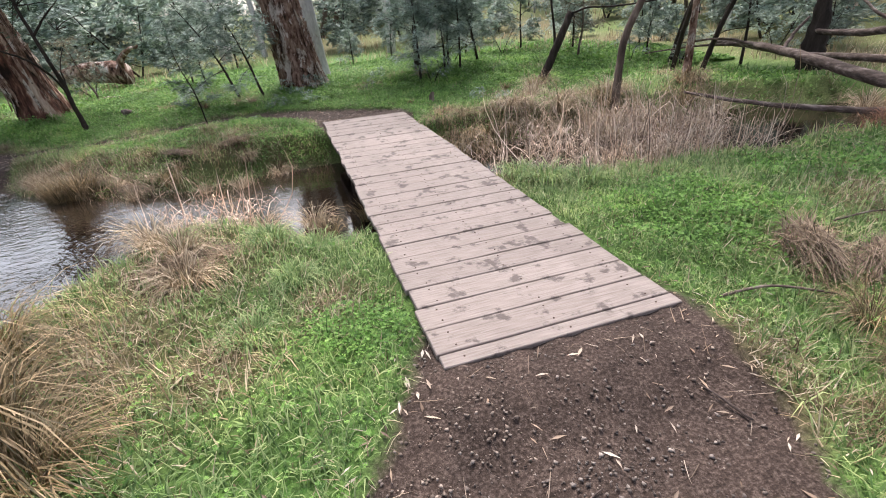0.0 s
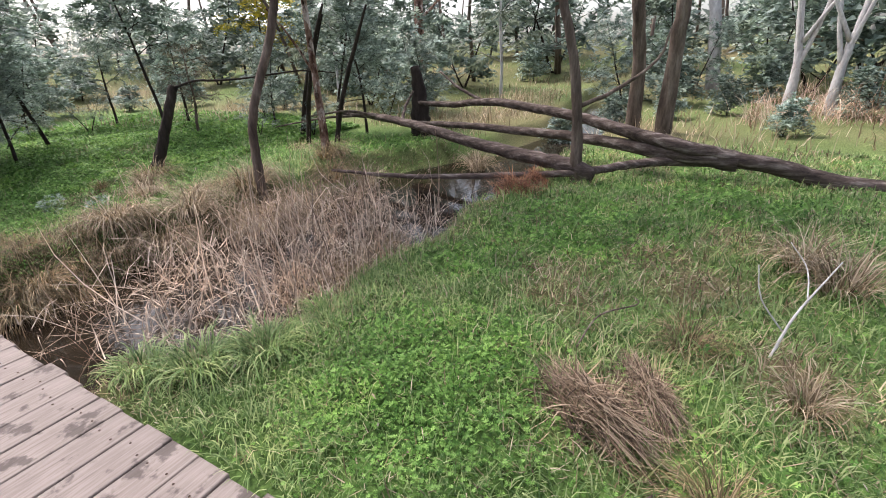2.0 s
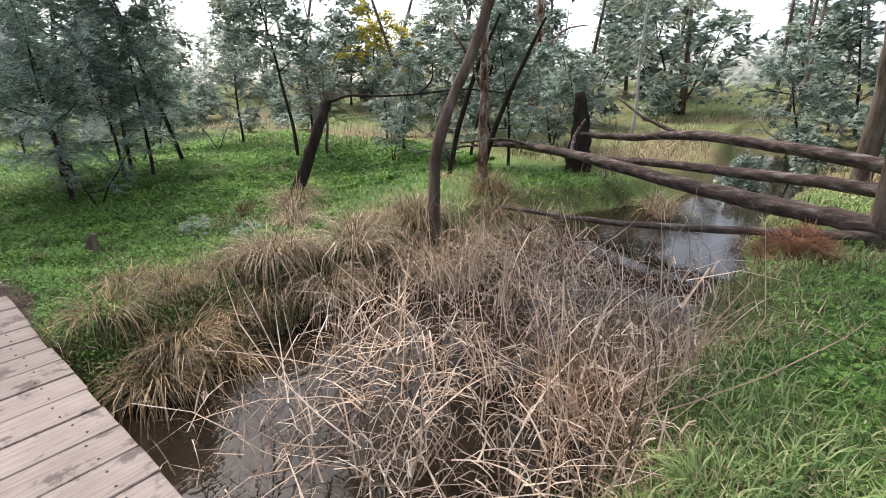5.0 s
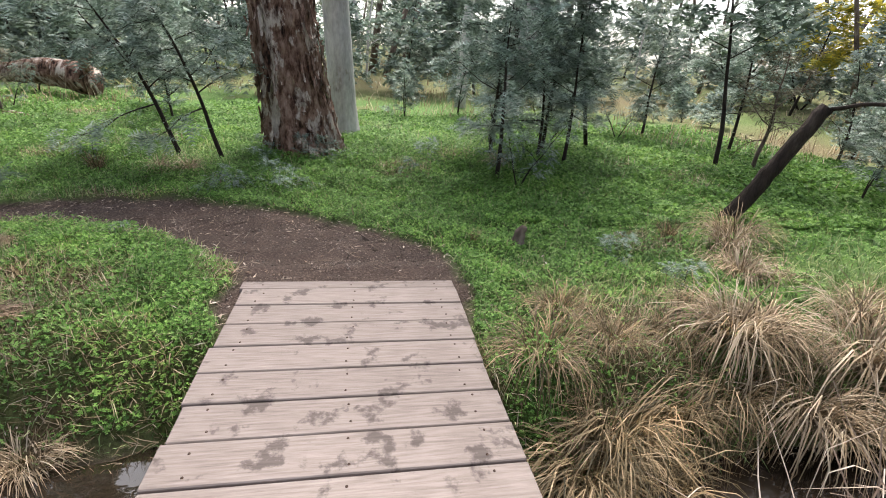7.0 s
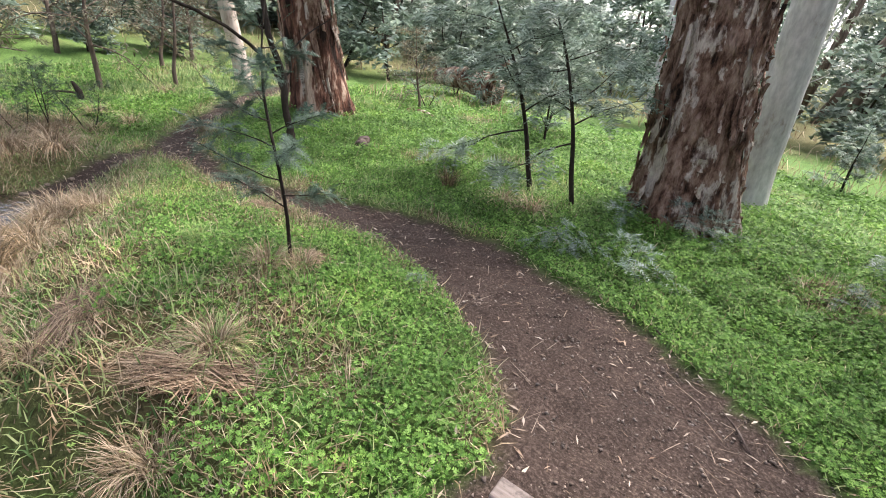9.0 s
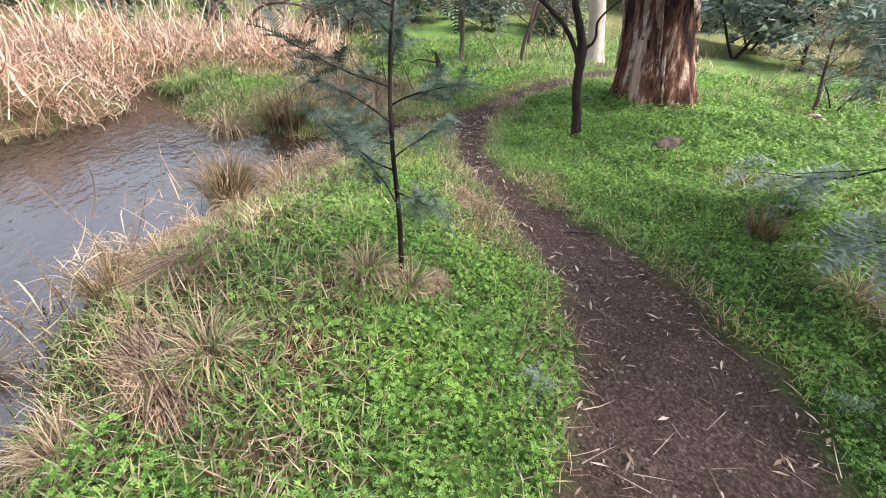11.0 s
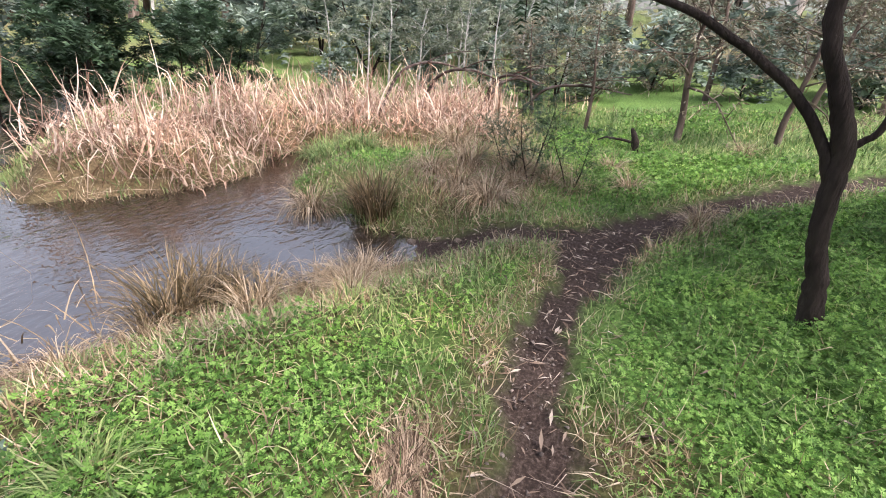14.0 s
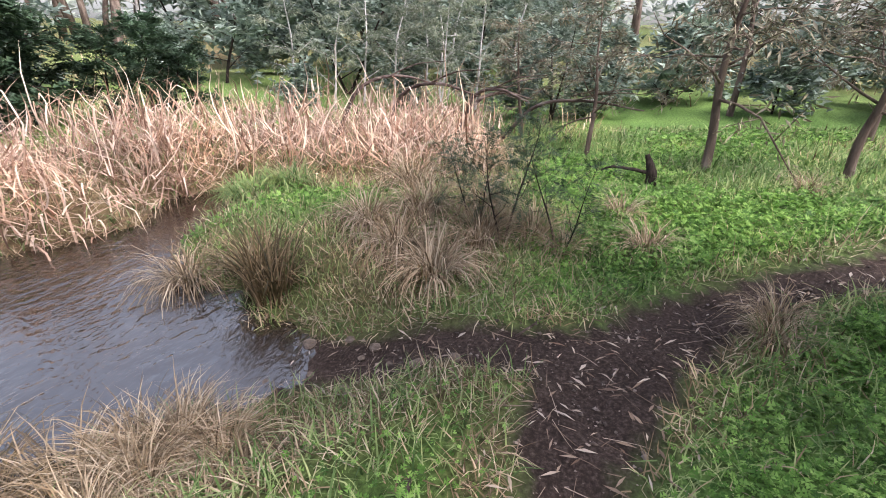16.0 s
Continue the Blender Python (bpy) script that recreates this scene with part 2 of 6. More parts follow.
def water_material():
    m, n, l, b = material("creek_water", 0.02, 0.5)
    murk = noise_node(n, l, 1.2, 3.0)
    l.new(ramp(n, l, murk, [(0.3, (0.008, 0.006, 0.004)), (0.7, (0.03, 0.021, 0.014))]), b.inputs["Base Color"])
    b.inputs["IOR"].default_value = 1.9
    r1 = noise_node(n, l, 9.0, 2.0, 0.5, (1.0, 1.6, 1.0))
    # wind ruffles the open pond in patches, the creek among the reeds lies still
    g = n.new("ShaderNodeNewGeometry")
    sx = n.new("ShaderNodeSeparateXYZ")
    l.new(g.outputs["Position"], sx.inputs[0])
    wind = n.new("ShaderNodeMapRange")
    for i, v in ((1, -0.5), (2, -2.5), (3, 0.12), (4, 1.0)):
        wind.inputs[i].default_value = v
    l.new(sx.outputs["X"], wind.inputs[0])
    # mirror strength by position, standing in for bright sky on pond, canopy over creek
    mirror_gain = n.new("ShaderNodeMapRange")
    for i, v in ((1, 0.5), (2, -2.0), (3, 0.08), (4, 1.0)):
        mirror_gain.inputs[i].default_value = v
    l.new(sx.outputs["X"], mirror_gain.inputs[0])
    l.new(mirror_gain.outputs[0], b.inputs["Specular IOR Level"])
    calm = n.new("ShaderNodeMapRange")
    for i, v in ((1, 0.38), (2, 0.62), (3, 0.25), (4, 1.0)):
        calm.inputs[i].default_value = v
    l.new(noise_node(n, l, 0.8, 2.0), calm.inputs[0])
    gust = n.new("ShaderNodeMath")
    gust.operation = "MULTIPLY"
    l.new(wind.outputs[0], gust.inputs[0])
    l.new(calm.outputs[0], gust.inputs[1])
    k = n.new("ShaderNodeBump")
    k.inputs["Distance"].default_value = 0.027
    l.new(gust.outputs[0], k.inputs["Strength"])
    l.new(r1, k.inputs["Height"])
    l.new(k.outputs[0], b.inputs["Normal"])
    return m


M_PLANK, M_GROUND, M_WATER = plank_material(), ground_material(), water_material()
M_IRON = barky("rusty_screw", [(0.3, (0.03, 0.022, 0.02)), (0.7, (0.10, 0.06, 0.045))], 60.0, None, 0.3)
# paler, greyer wattle leaf: distance haze painted into the colour
M_HAZED_LEAF = leafy("far_woods", (0.17, 0.20, 0.17), (0.30, 0.34, 0.30), (0.46, 0.50, 0.45))


# ---- mesh helpers ----
def mesh_of(name, verts, faces, mat, smooth=False):
    """A mesh from arrays: verts (n, 3) and triangles (k, 3)."""
    me = bpy.data.meshes.new(name)
    verts, faces = np.asarray(verts, np.float32), np.asarray(faces, np.int32)
    me.vertices.add(len(verts))
    me.vertices.foreach_set("co", verts.ravel())
    me.loops.add(faces.size)
    me.loops.foreach_set("vertex_index", faces.ravel())
    me.polygons.add(len(faces))
    me.polygons.foreach_set("loop_start", np.arange(0, faces.size, 3, dtype=np.int32))
    if smooth:
        me.polygons.foreach_set("use_smooth", np.ones(len(faces), bool))
    me.update(calc_edges=True)
    if mat:
        me.materials.append(mat)
    return me


def part(name, me, parent, label="", m=None):
    ob = new(name, me)
    ob.parent = parent
    if m is not None:
        ob.matrix_basis = m
    return tagged(ob, label)


class Soup:
    """Triangles gathered in bulk."""

    def __init__(self):
        self.v, self.f, self.n = [], [], 0

    def add(self, v, f):
        self.v.append(np.asarray(v, float))
        self.f.append(np.asarray(f, int) + self.n)
        self.n += len(v)

    def mesh(self, name, mat, smooth=False):
        return mesh_of(name, np.concatenate(self.v), np.concatenate(self.f), mat, smooth)


def tube(soup, pts, radii, sides=7, rough=0.0, rng=None):
    """A tapered limb along points, closed at its tip."""
    pts, radii = np.asarray(pts, float), np.asarray(radii, float)
    t = np.gradient(pts, axis=0)
    t /= np.linalg.norm(t, axis=1)[:, None] + 1e-9
    ref = np.where(np.abs(t[:, 2:3]) > 0.9, [[1.0, 0, 0]], [[0, 0, 1.0]])
    u = np.cross(t, ref)
    for i in range(1, len(u)):
        u[i] = u[i - 1] - t[i] * (u[i - 1] @ t[i])
    u /= np.linalg.norm(u, axis=1)[:, None] + 1e-9
    w = np.cross(t, u)
    a = np.linspace(0, 2 * np.pi, sides, endpoint=False)
    ring = np.cos(a)[None, :, None] * u[:, None] + np.sin(a)[None, :, None] * w[:, None]
    rr = radii[:, None, None] * np.ones((1, sides, 1))
    if rough and rng is not None:
        rr = rr * (1 + rough * rng.standard_normal((1, sides, 1)) + 0.5 * rough * rng.standard_normal((len(pts), sides, 1)))
    v = (pts[:, None] + ring * rr).reshape(-1, 3)
    f = []
    for i in range(len(pts) - 1):
        for j in range(sides):
            p, q = i * sides + j, i * sides + (j + 1) % sides
            f += [(p, q, p + sides), (q, q + sides, p + sides)]
    v = np.concatenate([v, pts[-1:], pts[:1]])
    k, e = len(v) - 2, (len(pts) - 1) * sides
    f += [(e + j, e + (j + 1) % sides, k) for j in range(sides)] + [((j + 1) % sides, j, k + 1) for j in range(sides)]
    soup.add(v, f)


def bezier(pts, n=10):
    """A smooth line through points (Catmull-Rom)."""
    p = np.asarray(pts, float)
    p = np.concatenate([2 * p[:1] - p[1:2], p, 2 * p[-1:] - p[-2:-1]])
    out = []
    for i in range(1, len(p) - 2):
        for t in np.linspace(0, 1, n, endpoint=False):
            out.append(0.5 * (2 * p[i] + (p[i + 1] - p[i - 1]) * t + (2 * p[i - 1] - 5 * p[i] + 4 * p[i + 1] - p[i + 2]) * t * t + (3 * p[i] - p[i - 1] - 3 * p[i + 1] + p[i + 2]) * t**3))
    return np.array(out + [p[-2]])


def blades(base, heading, length, width, lean, droop, levels=3):
    """Ribbon blades: each starts at base, leans along heading, and droops; tapered to a tip."""
    n = len(base)
    h = np.stack([np.cos(heading), np.sin(heading), 0 * heading], 1)
    side = np.stack([-np.sin(heading), np.cos(heading), 0 * heading], 1)
    rows = []
    for k in range(levels + 1):
        s = k / levels
        ang = lean + droop * s * s
        along = length * s
        p = base + h * (np.sin(ang) * along)[:, None] + np.array([0, 0, 1.0]) * (np.cos(ang) * along)[:, None]
        if k < levels:
            w = side * (width * (1 - 0.55 * s) * 0.5)[:, None]
            rows += [p - w, p + w]
        else:
            rows.append(p)
    v = np.stack(rows, 1)
    per = v.shape[1]
    f = []
    for k in range(levels - 1):
        a = 2 * k
        f += [(a, a + 1, a + 3), (a, a + 3, a + 2)]
    a = 2 * (levels - 1)
    f.append((a, a + 1, a + 2))
    faces = (np.arange(n) * per)[:, None, None] + np.array(f)[None]
    return v.reshape(-1, 3), faces.reshape(-1, 3)


def frames_of(direction, roll):
    d = direction / (np.linalg.norm(direction, axis=1)[:, None] + 1e-9)
    ref = np.where(np.abs(d[:, 2:3]) > 0.95, [[1.0, 0, 0]], [[0, 0, 1.0]])
    s = np.cross(d, ref)
    s /= np.linalg.norm(s, axis=1)[:, None] + 1e-9
    u = np.cross(s, d)
    c, q = np.cos(roll)[:, None], np.sin(roll)[:, None]
    return d, c * s + q * u, c * u - q * s


def fronds(base, direction, length, rng, pairs=6, width=0.34, thin=0.11):
    """Feathery compound leaves: pairs of narrow leaflets along a drooping midrib."""
    n = len(base)
    d, s, u = frames_of(direction, rng.uniform(-0.6, 0.6, n))
    rows, f = [], []
    L = length[:, None]
    for k in range(pairs):
        a = (k + 0.5) / pairs
        mid = base + d * L * a - np.array([0, 0, 1.0]) * L * 0.25 * a * a
        reach = width * np.sin(np.pi * (0.15 + 0.8 * a)) * L
        for sign in (-1, 1):
            tip = mid + sign * s * reach + d * reach * 0.55 + u * reach * rng.uniform(-0.2, 0.2, (n, 1))
            i = len(rows)
            rows += [mid - d * L * thin * 0.5, mid + d * L * thin * 0.5, tip]
            f.append((i, i + 1, i + 2))
    v = np.stack(rows, 1)
    faces = (np.arange(n) * v.shape[1])[:, None, None] + np.array(f)[None]
    return v.reshape(-1, 3), faces.reshape(-1, 3)


def lance_leaves(base, direction, length, width, rng):
    """Narrow pointed leaves of two triangles, slightly folded."""
    n = len(base)
    d, s, u = frames_of(direction, rng.uniform(-3, 3, n))
    L, W = length[:, None], width[:, None]
    mid = base + d * L * 0.45
    v = np.stack([base, mid - s * W * 0.5 + u * W * 0.15, base + d * L - u * L * 0.08, mid + s * W * 0.5 + u * W * 0.15], 1)
    f = np.array([(0, 1, 2), (0, 2, 3)])
    return v.reshape(-1, 3), ((np.arange(n) * 4)[:, None, None] + f[None]).reshape(-1, 3)


# ---- the plan of the ground ----
SHORE = np.array([
    (24, 3.2), (14, 2.2), (10.5, 2.6), (8.1, 2.7), (7.0, 2.5), (5.9, 2.8), (5.0, 2.7), (4.1, 2.85), (3.1, 2.7), (1.9, 3.3), (1.1, 3.15), (0.4, 3.0), (-0.3, 2.95),
    (-0.9, 3.2), (-1.5, 3.45), (-2.2, 3.2), (-2.6, 2.6), (-3.2, 1.7), (-5, -1), (-9, -5), (-11, -4), (-7, 0.2), (-4.9, 2.0), (-4.6, 3.1), (-5.1, 3.85), (-5.5, 4.22), (-6.3, 4.52), (-6.9, 4.2), (-7.4, 4.3), (-7.2, 4.75),
    (-6.6, 4.95), (-6.0, 5.15), (-5.7, 5.7), (-5.62, 6.2), (-5.44, 6.55), (-5.36, 6.86), (-5.15, 6.9), (-4.85, 6.72), (-4.45, 6.55), (-4.15, 6.45), (-3.9, 6.18), (-3.5, 5.95), (-3.05, 5.75), (-2.5, 5.65), (-2.1, 5.5), (-1.2, 5.75), (-0.3, 5.85), (0.7, 5.7),
    (1.7, 5.35), (2.6, 5.45), (3.3, 5.5), (4.2, 5.45), (5.2, 5.4), (6.6, 5.6), (8.2, 5.3), (10.8, 4.1), (14, 3.6), (24, 4.6)])
TRAIL = np.array([(0.75, 6.8, 0.85), (0.72, 7.3, 0.85), (0.35, 7.85, 0.68), (-0.2, 8.2, 0.6), (-0.8, 8.45, 0.5), (-1.3, 8.63, 0.45), (-2.0, 8.68, 0.34), (-2.95, 8.48, 0.18), (-3.75, 8.34, 0.13), (-4.25, 8.36, 0.14), (-4.7, 8.42, 0.16), (-5.15, 8.5, 0.22), (-5.6, 8.6, 0.28), (-6.25, 9.06, 0.19), (-6.5, 9.5, 0.18), (-6.74, 9.98, 0.18), (-7.2, 10.8, 0.25), (-8.6, 12.8, 0.3), (-12, 16, 0.4)])
FORD = np.array([(-5.55, 8.4, 0.24), (-5.44, 7.9, 0.15), (-5.36, 7.55, 0.17), (-5.33, 7.2, 0.22), (-5.2, 6.85, 0.3)])
SOUTH = np.array([(0.75, 0.1, 0.85), (0.6, -0.45, 0.9), (0.0, -1.1, 0.85), (-1.0, -2.3, 0.8), (-2.6, -4.4, 0.8), (-6, -9, 0.9)])
REEDBED = np.array([(-4.8, 2.9), (-5.3, 3.9), (-5.6, 4.35), (-6.3, 4.6), (-6.9, 4.3), (-7.5, 4.6), (-7.7, 6.3), (-7.9, 7.2), (-9.4, 7.0), (-10.4, 6.2), (-10.0, 4.2), (-8.5, 2.4), (-6.2, 1.9)])
CREEKREED = np.array([(2.3, 3.0), (2.8, 2.5), (4.1, 2.5), (5.5, 2.5), (6.3, 3.2), (6.4, 4.4), (5.4, 5.2), (4.0, 5.0), (3.2, 5.1), (2.6, 4.6), (2.2, 3.8)])


def signed(poly, x, y):
    """Distance to a polygon's edge, negative inside."""
    x, y = np.asarray(x, float), np.asarray(y, float)
    best, inside = np.full(x.shape, 1e9), np.zeros(x.shape, bool)
    for (ax, ay), (bx, by) in zip(poly, np.roll(poly, -1, 0)):
        ex, ey = bx - ax, by - ay
        t = np.clip(((x - ax) * ex + (y - ay) * ey) / (ex * ex + ey * ey), 0, 1)
        best = np.minimum(best, np.hypot(x - ax - t * ex, y - ay - t * ey))
        cross = (ay > y) != (by > y)
        inside ^= cross & (x < (bx - ax) * (y - ay) / (by - ay + 1e-12) + ax)
    return np.where(inside, -best, best)


def trail_dist(line, x, y):
    """Distance outside the trodden strip, negative on it."""
    best = np.full(np.shape(x), 1e9)
    for (ax, ay, aw), (bx, by, bw) in zip(line[:-1], line[1:]):
        ex, ey = bx - ax, by - ay
        t = np.clip(((x - ax) * ex + (y - ay) * ey) / (ex * ex + ey * ey), 0, 1)
        best = np.minimum(best, np.hypot(x - ax - t * ex, y - ay - t * ey) - (aw + (bw - aw) * t))
    return best


def step(a, b, v):
    t = np.clip((v - a) / (b - a), 0, 1)
    return t * t * (3 - 2 * t)


def wave(x, y, s, seed=0.0):
    """Cheap smooth noise, about -1 to 1."""
    k = seed * 1.7
    return (np.sin(x * s + k + 1.3 * np.sin(y * s * 0.7 + k)) + np.sin(y * s * 1.13 + 2.1 * k + 1.1 * np.sin(x * s * 0.83 - k)) + 0.6 * np.sin((x + y) * s * 1.9 + k) + 0.5 * np.sin((x - y) * s * 2.7 - k)) / 3.1


def paths(x, y):
    rag = 0.07 * wave(x, y, 5.0, 3) + 0.04 * wave(x, y, 14.0, 5)
    return np.minimum(np.minimum(trail_dist(TRAIL, x, y) - 0.03, trail_dist(FORD, x, y) - 0.03), trail_dist(SOUTH, x, y)) + rag


WATER_Z = -0.5


def height(x, y):
    x, y = np.asarray(x, float), np.asarray(y, float)
    d = signed(SHORE, x, y) + 0.10 * wave(x, y, 3.1, 1)
    p = paths(x, y)
    top = -0.07 + 0.03 * wave(x, y, 1.9, 2) + 0.02 * wave(x, y, 6.0, 7)
    top = top - 0.18 * step(-2.6, -6.5, x) * step(10.5, 8.5, y) + 0.2 * step(8.8, 11.0, y) * step(-12, -4, x)
    top = top + 0.12 * np.exp(-((x + 1.5) ** 2 / 1.2 + (y - 7.3) ** 2 / 0.35))
    top = top + 0.15 * np.exp(-((x - 2.8) ** 2 / 1.5 + (y - 1.0) ** 2 / 0.6))
    top = top + (0.028 * wave(x, y, 8.5, 41) + 0.014 * wave(x, y, 19.0, 43)) * step(0.05, 0.4, p)
    r = np.hypot(x - 1, y - 5)
    top = top + 2.6 * step(14, 60, r) + 0.25 * step(12, 20, r) * wave(x, y, 0.35, 4)
    end = np.exp(-(np.maximum(np.abs(x - 0.75) - 0.7, 0) / 0.25) ** 2) * np.maximum(step(0.55, 0.12, np.abs(y + 0.1)), step(0.55, 0.12, np.abs(y - 7.02)))
    top = top * (1 - end) - 0.018 * end
    trod = step(0.06, -0.12, p)
    top = top - 0.04 * trod * (1 - end)
    ford = np.exp(-((x + 5.0) ** 2 / 0.6 + (y - 7.0) ** 2 / 0.8))
    width = 0.55 + 1.0 * ford + 0.5 * np.exp(-((x + 3.3) ** 2 / 3 + (y - 6.6) ** 2))
    width = width + 0.8 * np.exp(-((x + 0.3) ** 2 / 0.5 + (y - 2.3) ** 2 / 1.2))
    bank = step(-0.02, 1.0, d / width)
    low = WATER_Z - 0.02 + 0.35 * np.minimum(d, 0) * (d > -1) - 0.35 * (d <= -1)
    z = np.where(d > 0, (WATER_Z - 0.02) * (1 - bank) + top * bank, low)
    return z


def zone(x, y):
    """Masks of the cover: trodden soil, dry straw, clover."""
    p, d = paths(x, y), signed(SHORE, x, y)
    soil = step(0.03, -0.05, p)
    damp = step(0.12, -0.1, d + 0.1 * wave(x, y, 6.0, 8))
    bank = np.exp(-(((d - 0.35) / 0.45) ** 2))
    dry = np.clip(0.55 * bank * step(-0.3, 0.5, wave(x, y, 2.3, 9) + 0.35) + 0.7 * step(0.35, 0.8, wave(x, y, 1.5, 11)), 0, 1)
    for cx, cy, r in ((-2.1, 0.9, 0.9), (-1.6, 2.0, 0.7), (-2.9, 6.6, 0.5), (-1.8, 6.35, 0.5), (-3.6, 6.75, 0.6), (-6.2, 7.2, 0.9), (3.6, -0.9, 0.4), (2.7, 0.1, 0.35), (-1.4, 6.4, 0.45), (-0.8, 5.9, 0.3), (-1.9, 7.05, 0.3), (-5.8, 9.1, 0.25), (-2.6, 8.0, 0.25), (-0.5, 1.0, 0.25), (-1.2, 0.6, 0.35), (3.9, 0.6, 0.4), (4.6, -0.3, 0.5), (2.6, 6.2, 0.6), (-4.45, 7.2, 0.5), (-4.85, 7.6, 0.3), (-3.9, 7.0, 0.45), (-3.2, 8.03, 0.25), (-2.85, 8.1, 0.25), (-3.4, 8.75, 0.2), (-5.1, 7.95, 0.2), (-1.5, 6.9, 0.35), (-1.0, 6.9, 0.25)):
        dry = np.maximum(dry, 0.95 * np.exp(-((x - cx) ** 2 + (y - cy) ** 2) / r**2))
    dry = dry * (1 - 0.85 * np.exp(-((x - 2.6) ** 2 / 1.2 + (y - 1.2) ** 2 / 0.8)))
    dry = np.maximum(dry, 0.75 * np.exp(-(((p - 0.07) / 0.1) ** 2)) * step(-0.5, -2.0, x) * step(-0.5, 0.3, wave(x, y, 3.3, 29)))
    dry = np.maximum(dry, step(0.7, 0.1, signed(REEDBED, x, y)))
    clover = step(-0.45, 0.25, wave(x, y, 1.1, 13)) * (1 - dry) * (0.2 + 0.8 * step(2.5, 5.0, y))
    north = step(7.0, 8.2, y) * step(-6.5, -5.0, x) * step(17.0, 13.0, y) * step(-0.75, -0.2, wave(x, y, 1.3, 45) + 0.4 * wave(x, y, 4.1, 47))
    clover = np.maximum(clover, north * (1 - 0.7 * dry))
    for cx, cy, r in ((2.5, 1.0, 0.8), (-0.4, 6.5, 0.6), (-0.25, 6.15, 0.4), (-1.3, 7.5, 0.9), (-0.5, 6.9, 0.75), (-2.4, 7.5, 0.7), (1.9, 6.9, 0.5), (2.2, 8.8, 2.4), (-3.0, 7.3, 0.8), (-3.2, 9.2, 1.1), (-0.3, 0.6, 0.4), (-0.5, 6.2, 0.55), (-1.0, 6.45, 0.5), (5.6, 0.9, 1.2), (7.0, -0.6, 1.1), (4.3, 1.5, 0.6)):
        clover = np.maximum(clover, np.exp(-(((x - cx) ** 2 + (y - cy) ** 2) / r**2) ** 2) * (1 - 0.6 * dry))
    clover = clover * (1 - 0.75 * np.exp(-(((x + 4.7) ** 2 / 0.7 + (y - 7.5) ** 2 / 0.5) ** 2))) * (1 - 0.8 * np.exp(-((p - 0.05) / 0.12) ** 2) * step(-1.5, -2.5, x))
    return soil, np.maximum(dry, 0), clover, damp, p, d


def build_ground():
    def axis(lo, hi, fine):
        core = np.arange(lo, hi + fine / 2, fine)
        grow = np.cumsum(0.12 * 1.17 ** np.arange(52))
        grow = grow[grow < 900]
        return np.concatenate([lo - grow[::-1], core, hi + grow])

    xs, ys = axis(-8.6, 8.6, 0.085), axis(-2.6, 12.0, 0.085)
    X, Y = np.meshgrid(xs, ys)
    Z = height(X, Y)
    soil, dry, clover, damp, p, d = zone(X, Y)
    rng = np.random.default_rng(4)
    Z = Z + 0.008 * rng.standard_normal(Z.shape) * step(20, 10, np.hypot(X, Y - 5))
    nx, ny = len(xs), len(ys)
    i = (np.arange(ny - 1)[:, None] * nx + np.arange(nx - 1)[None]).ravel()
    f = np.concatenate([np.stack([i, i + 1, i + nx + 1], 1), np.stack([i, i + nx + 1, i + nx], 1)])
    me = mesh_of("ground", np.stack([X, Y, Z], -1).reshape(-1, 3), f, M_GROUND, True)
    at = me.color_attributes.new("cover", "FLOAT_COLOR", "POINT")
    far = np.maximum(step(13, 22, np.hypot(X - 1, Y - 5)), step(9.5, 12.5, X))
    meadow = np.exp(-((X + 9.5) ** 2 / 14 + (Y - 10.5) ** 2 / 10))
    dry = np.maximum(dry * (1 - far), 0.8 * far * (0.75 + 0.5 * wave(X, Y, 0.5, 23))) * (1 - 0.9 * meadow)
    # alpha fades the painted shade out away from the bridge
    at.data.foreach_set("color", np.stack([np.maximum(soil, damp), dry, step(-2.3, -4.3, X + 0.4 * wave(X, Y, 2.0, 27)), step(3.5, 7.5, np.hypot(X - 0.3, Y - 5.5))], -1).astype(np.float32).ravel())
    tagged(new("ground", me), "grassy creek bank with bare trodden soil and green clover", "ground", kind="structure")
    wx, wy = np.linspace(-12, 24, 3), np.linspace(-6, 8, 3)
    WX, WY = np.meshgrid(wx, wy)
    i = (np.arange(2)[:, None] * 3 + np.arange(2)[None]).ravel()
    f = np.concatenate([np.stack([i, i + 1, i + 4], 1), np.stack([i, i + 4, i + 3], 1)])
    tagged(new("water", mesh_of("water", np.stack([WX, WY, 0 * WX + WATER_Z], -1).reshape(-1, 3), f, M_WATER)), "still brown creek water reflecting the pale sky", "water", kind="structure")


build_ground()


# ---- footbridge ----
LENGTH, WIDTH = 6.92, 1.5


def box_mesh(name, sx, sy, sz, bevel, mat, rng=None):
    bm = bmesh.new()
    bmesh.ops.create_cube(bm, size=1.0)
    bmesh.ops.scale(bm, vec=(sx, sy, sz), verts=bm.verts)
    if bevel:
        bmesh.ops.bevel(bm, geom=bm.edges[:], offset=bevel, segments=1, affect="EDGES")
    me = bpy.data.meshes.new(name)
    bm.to_mesh(me)
    bm.free()
    me.materials.append(mat)
    return me


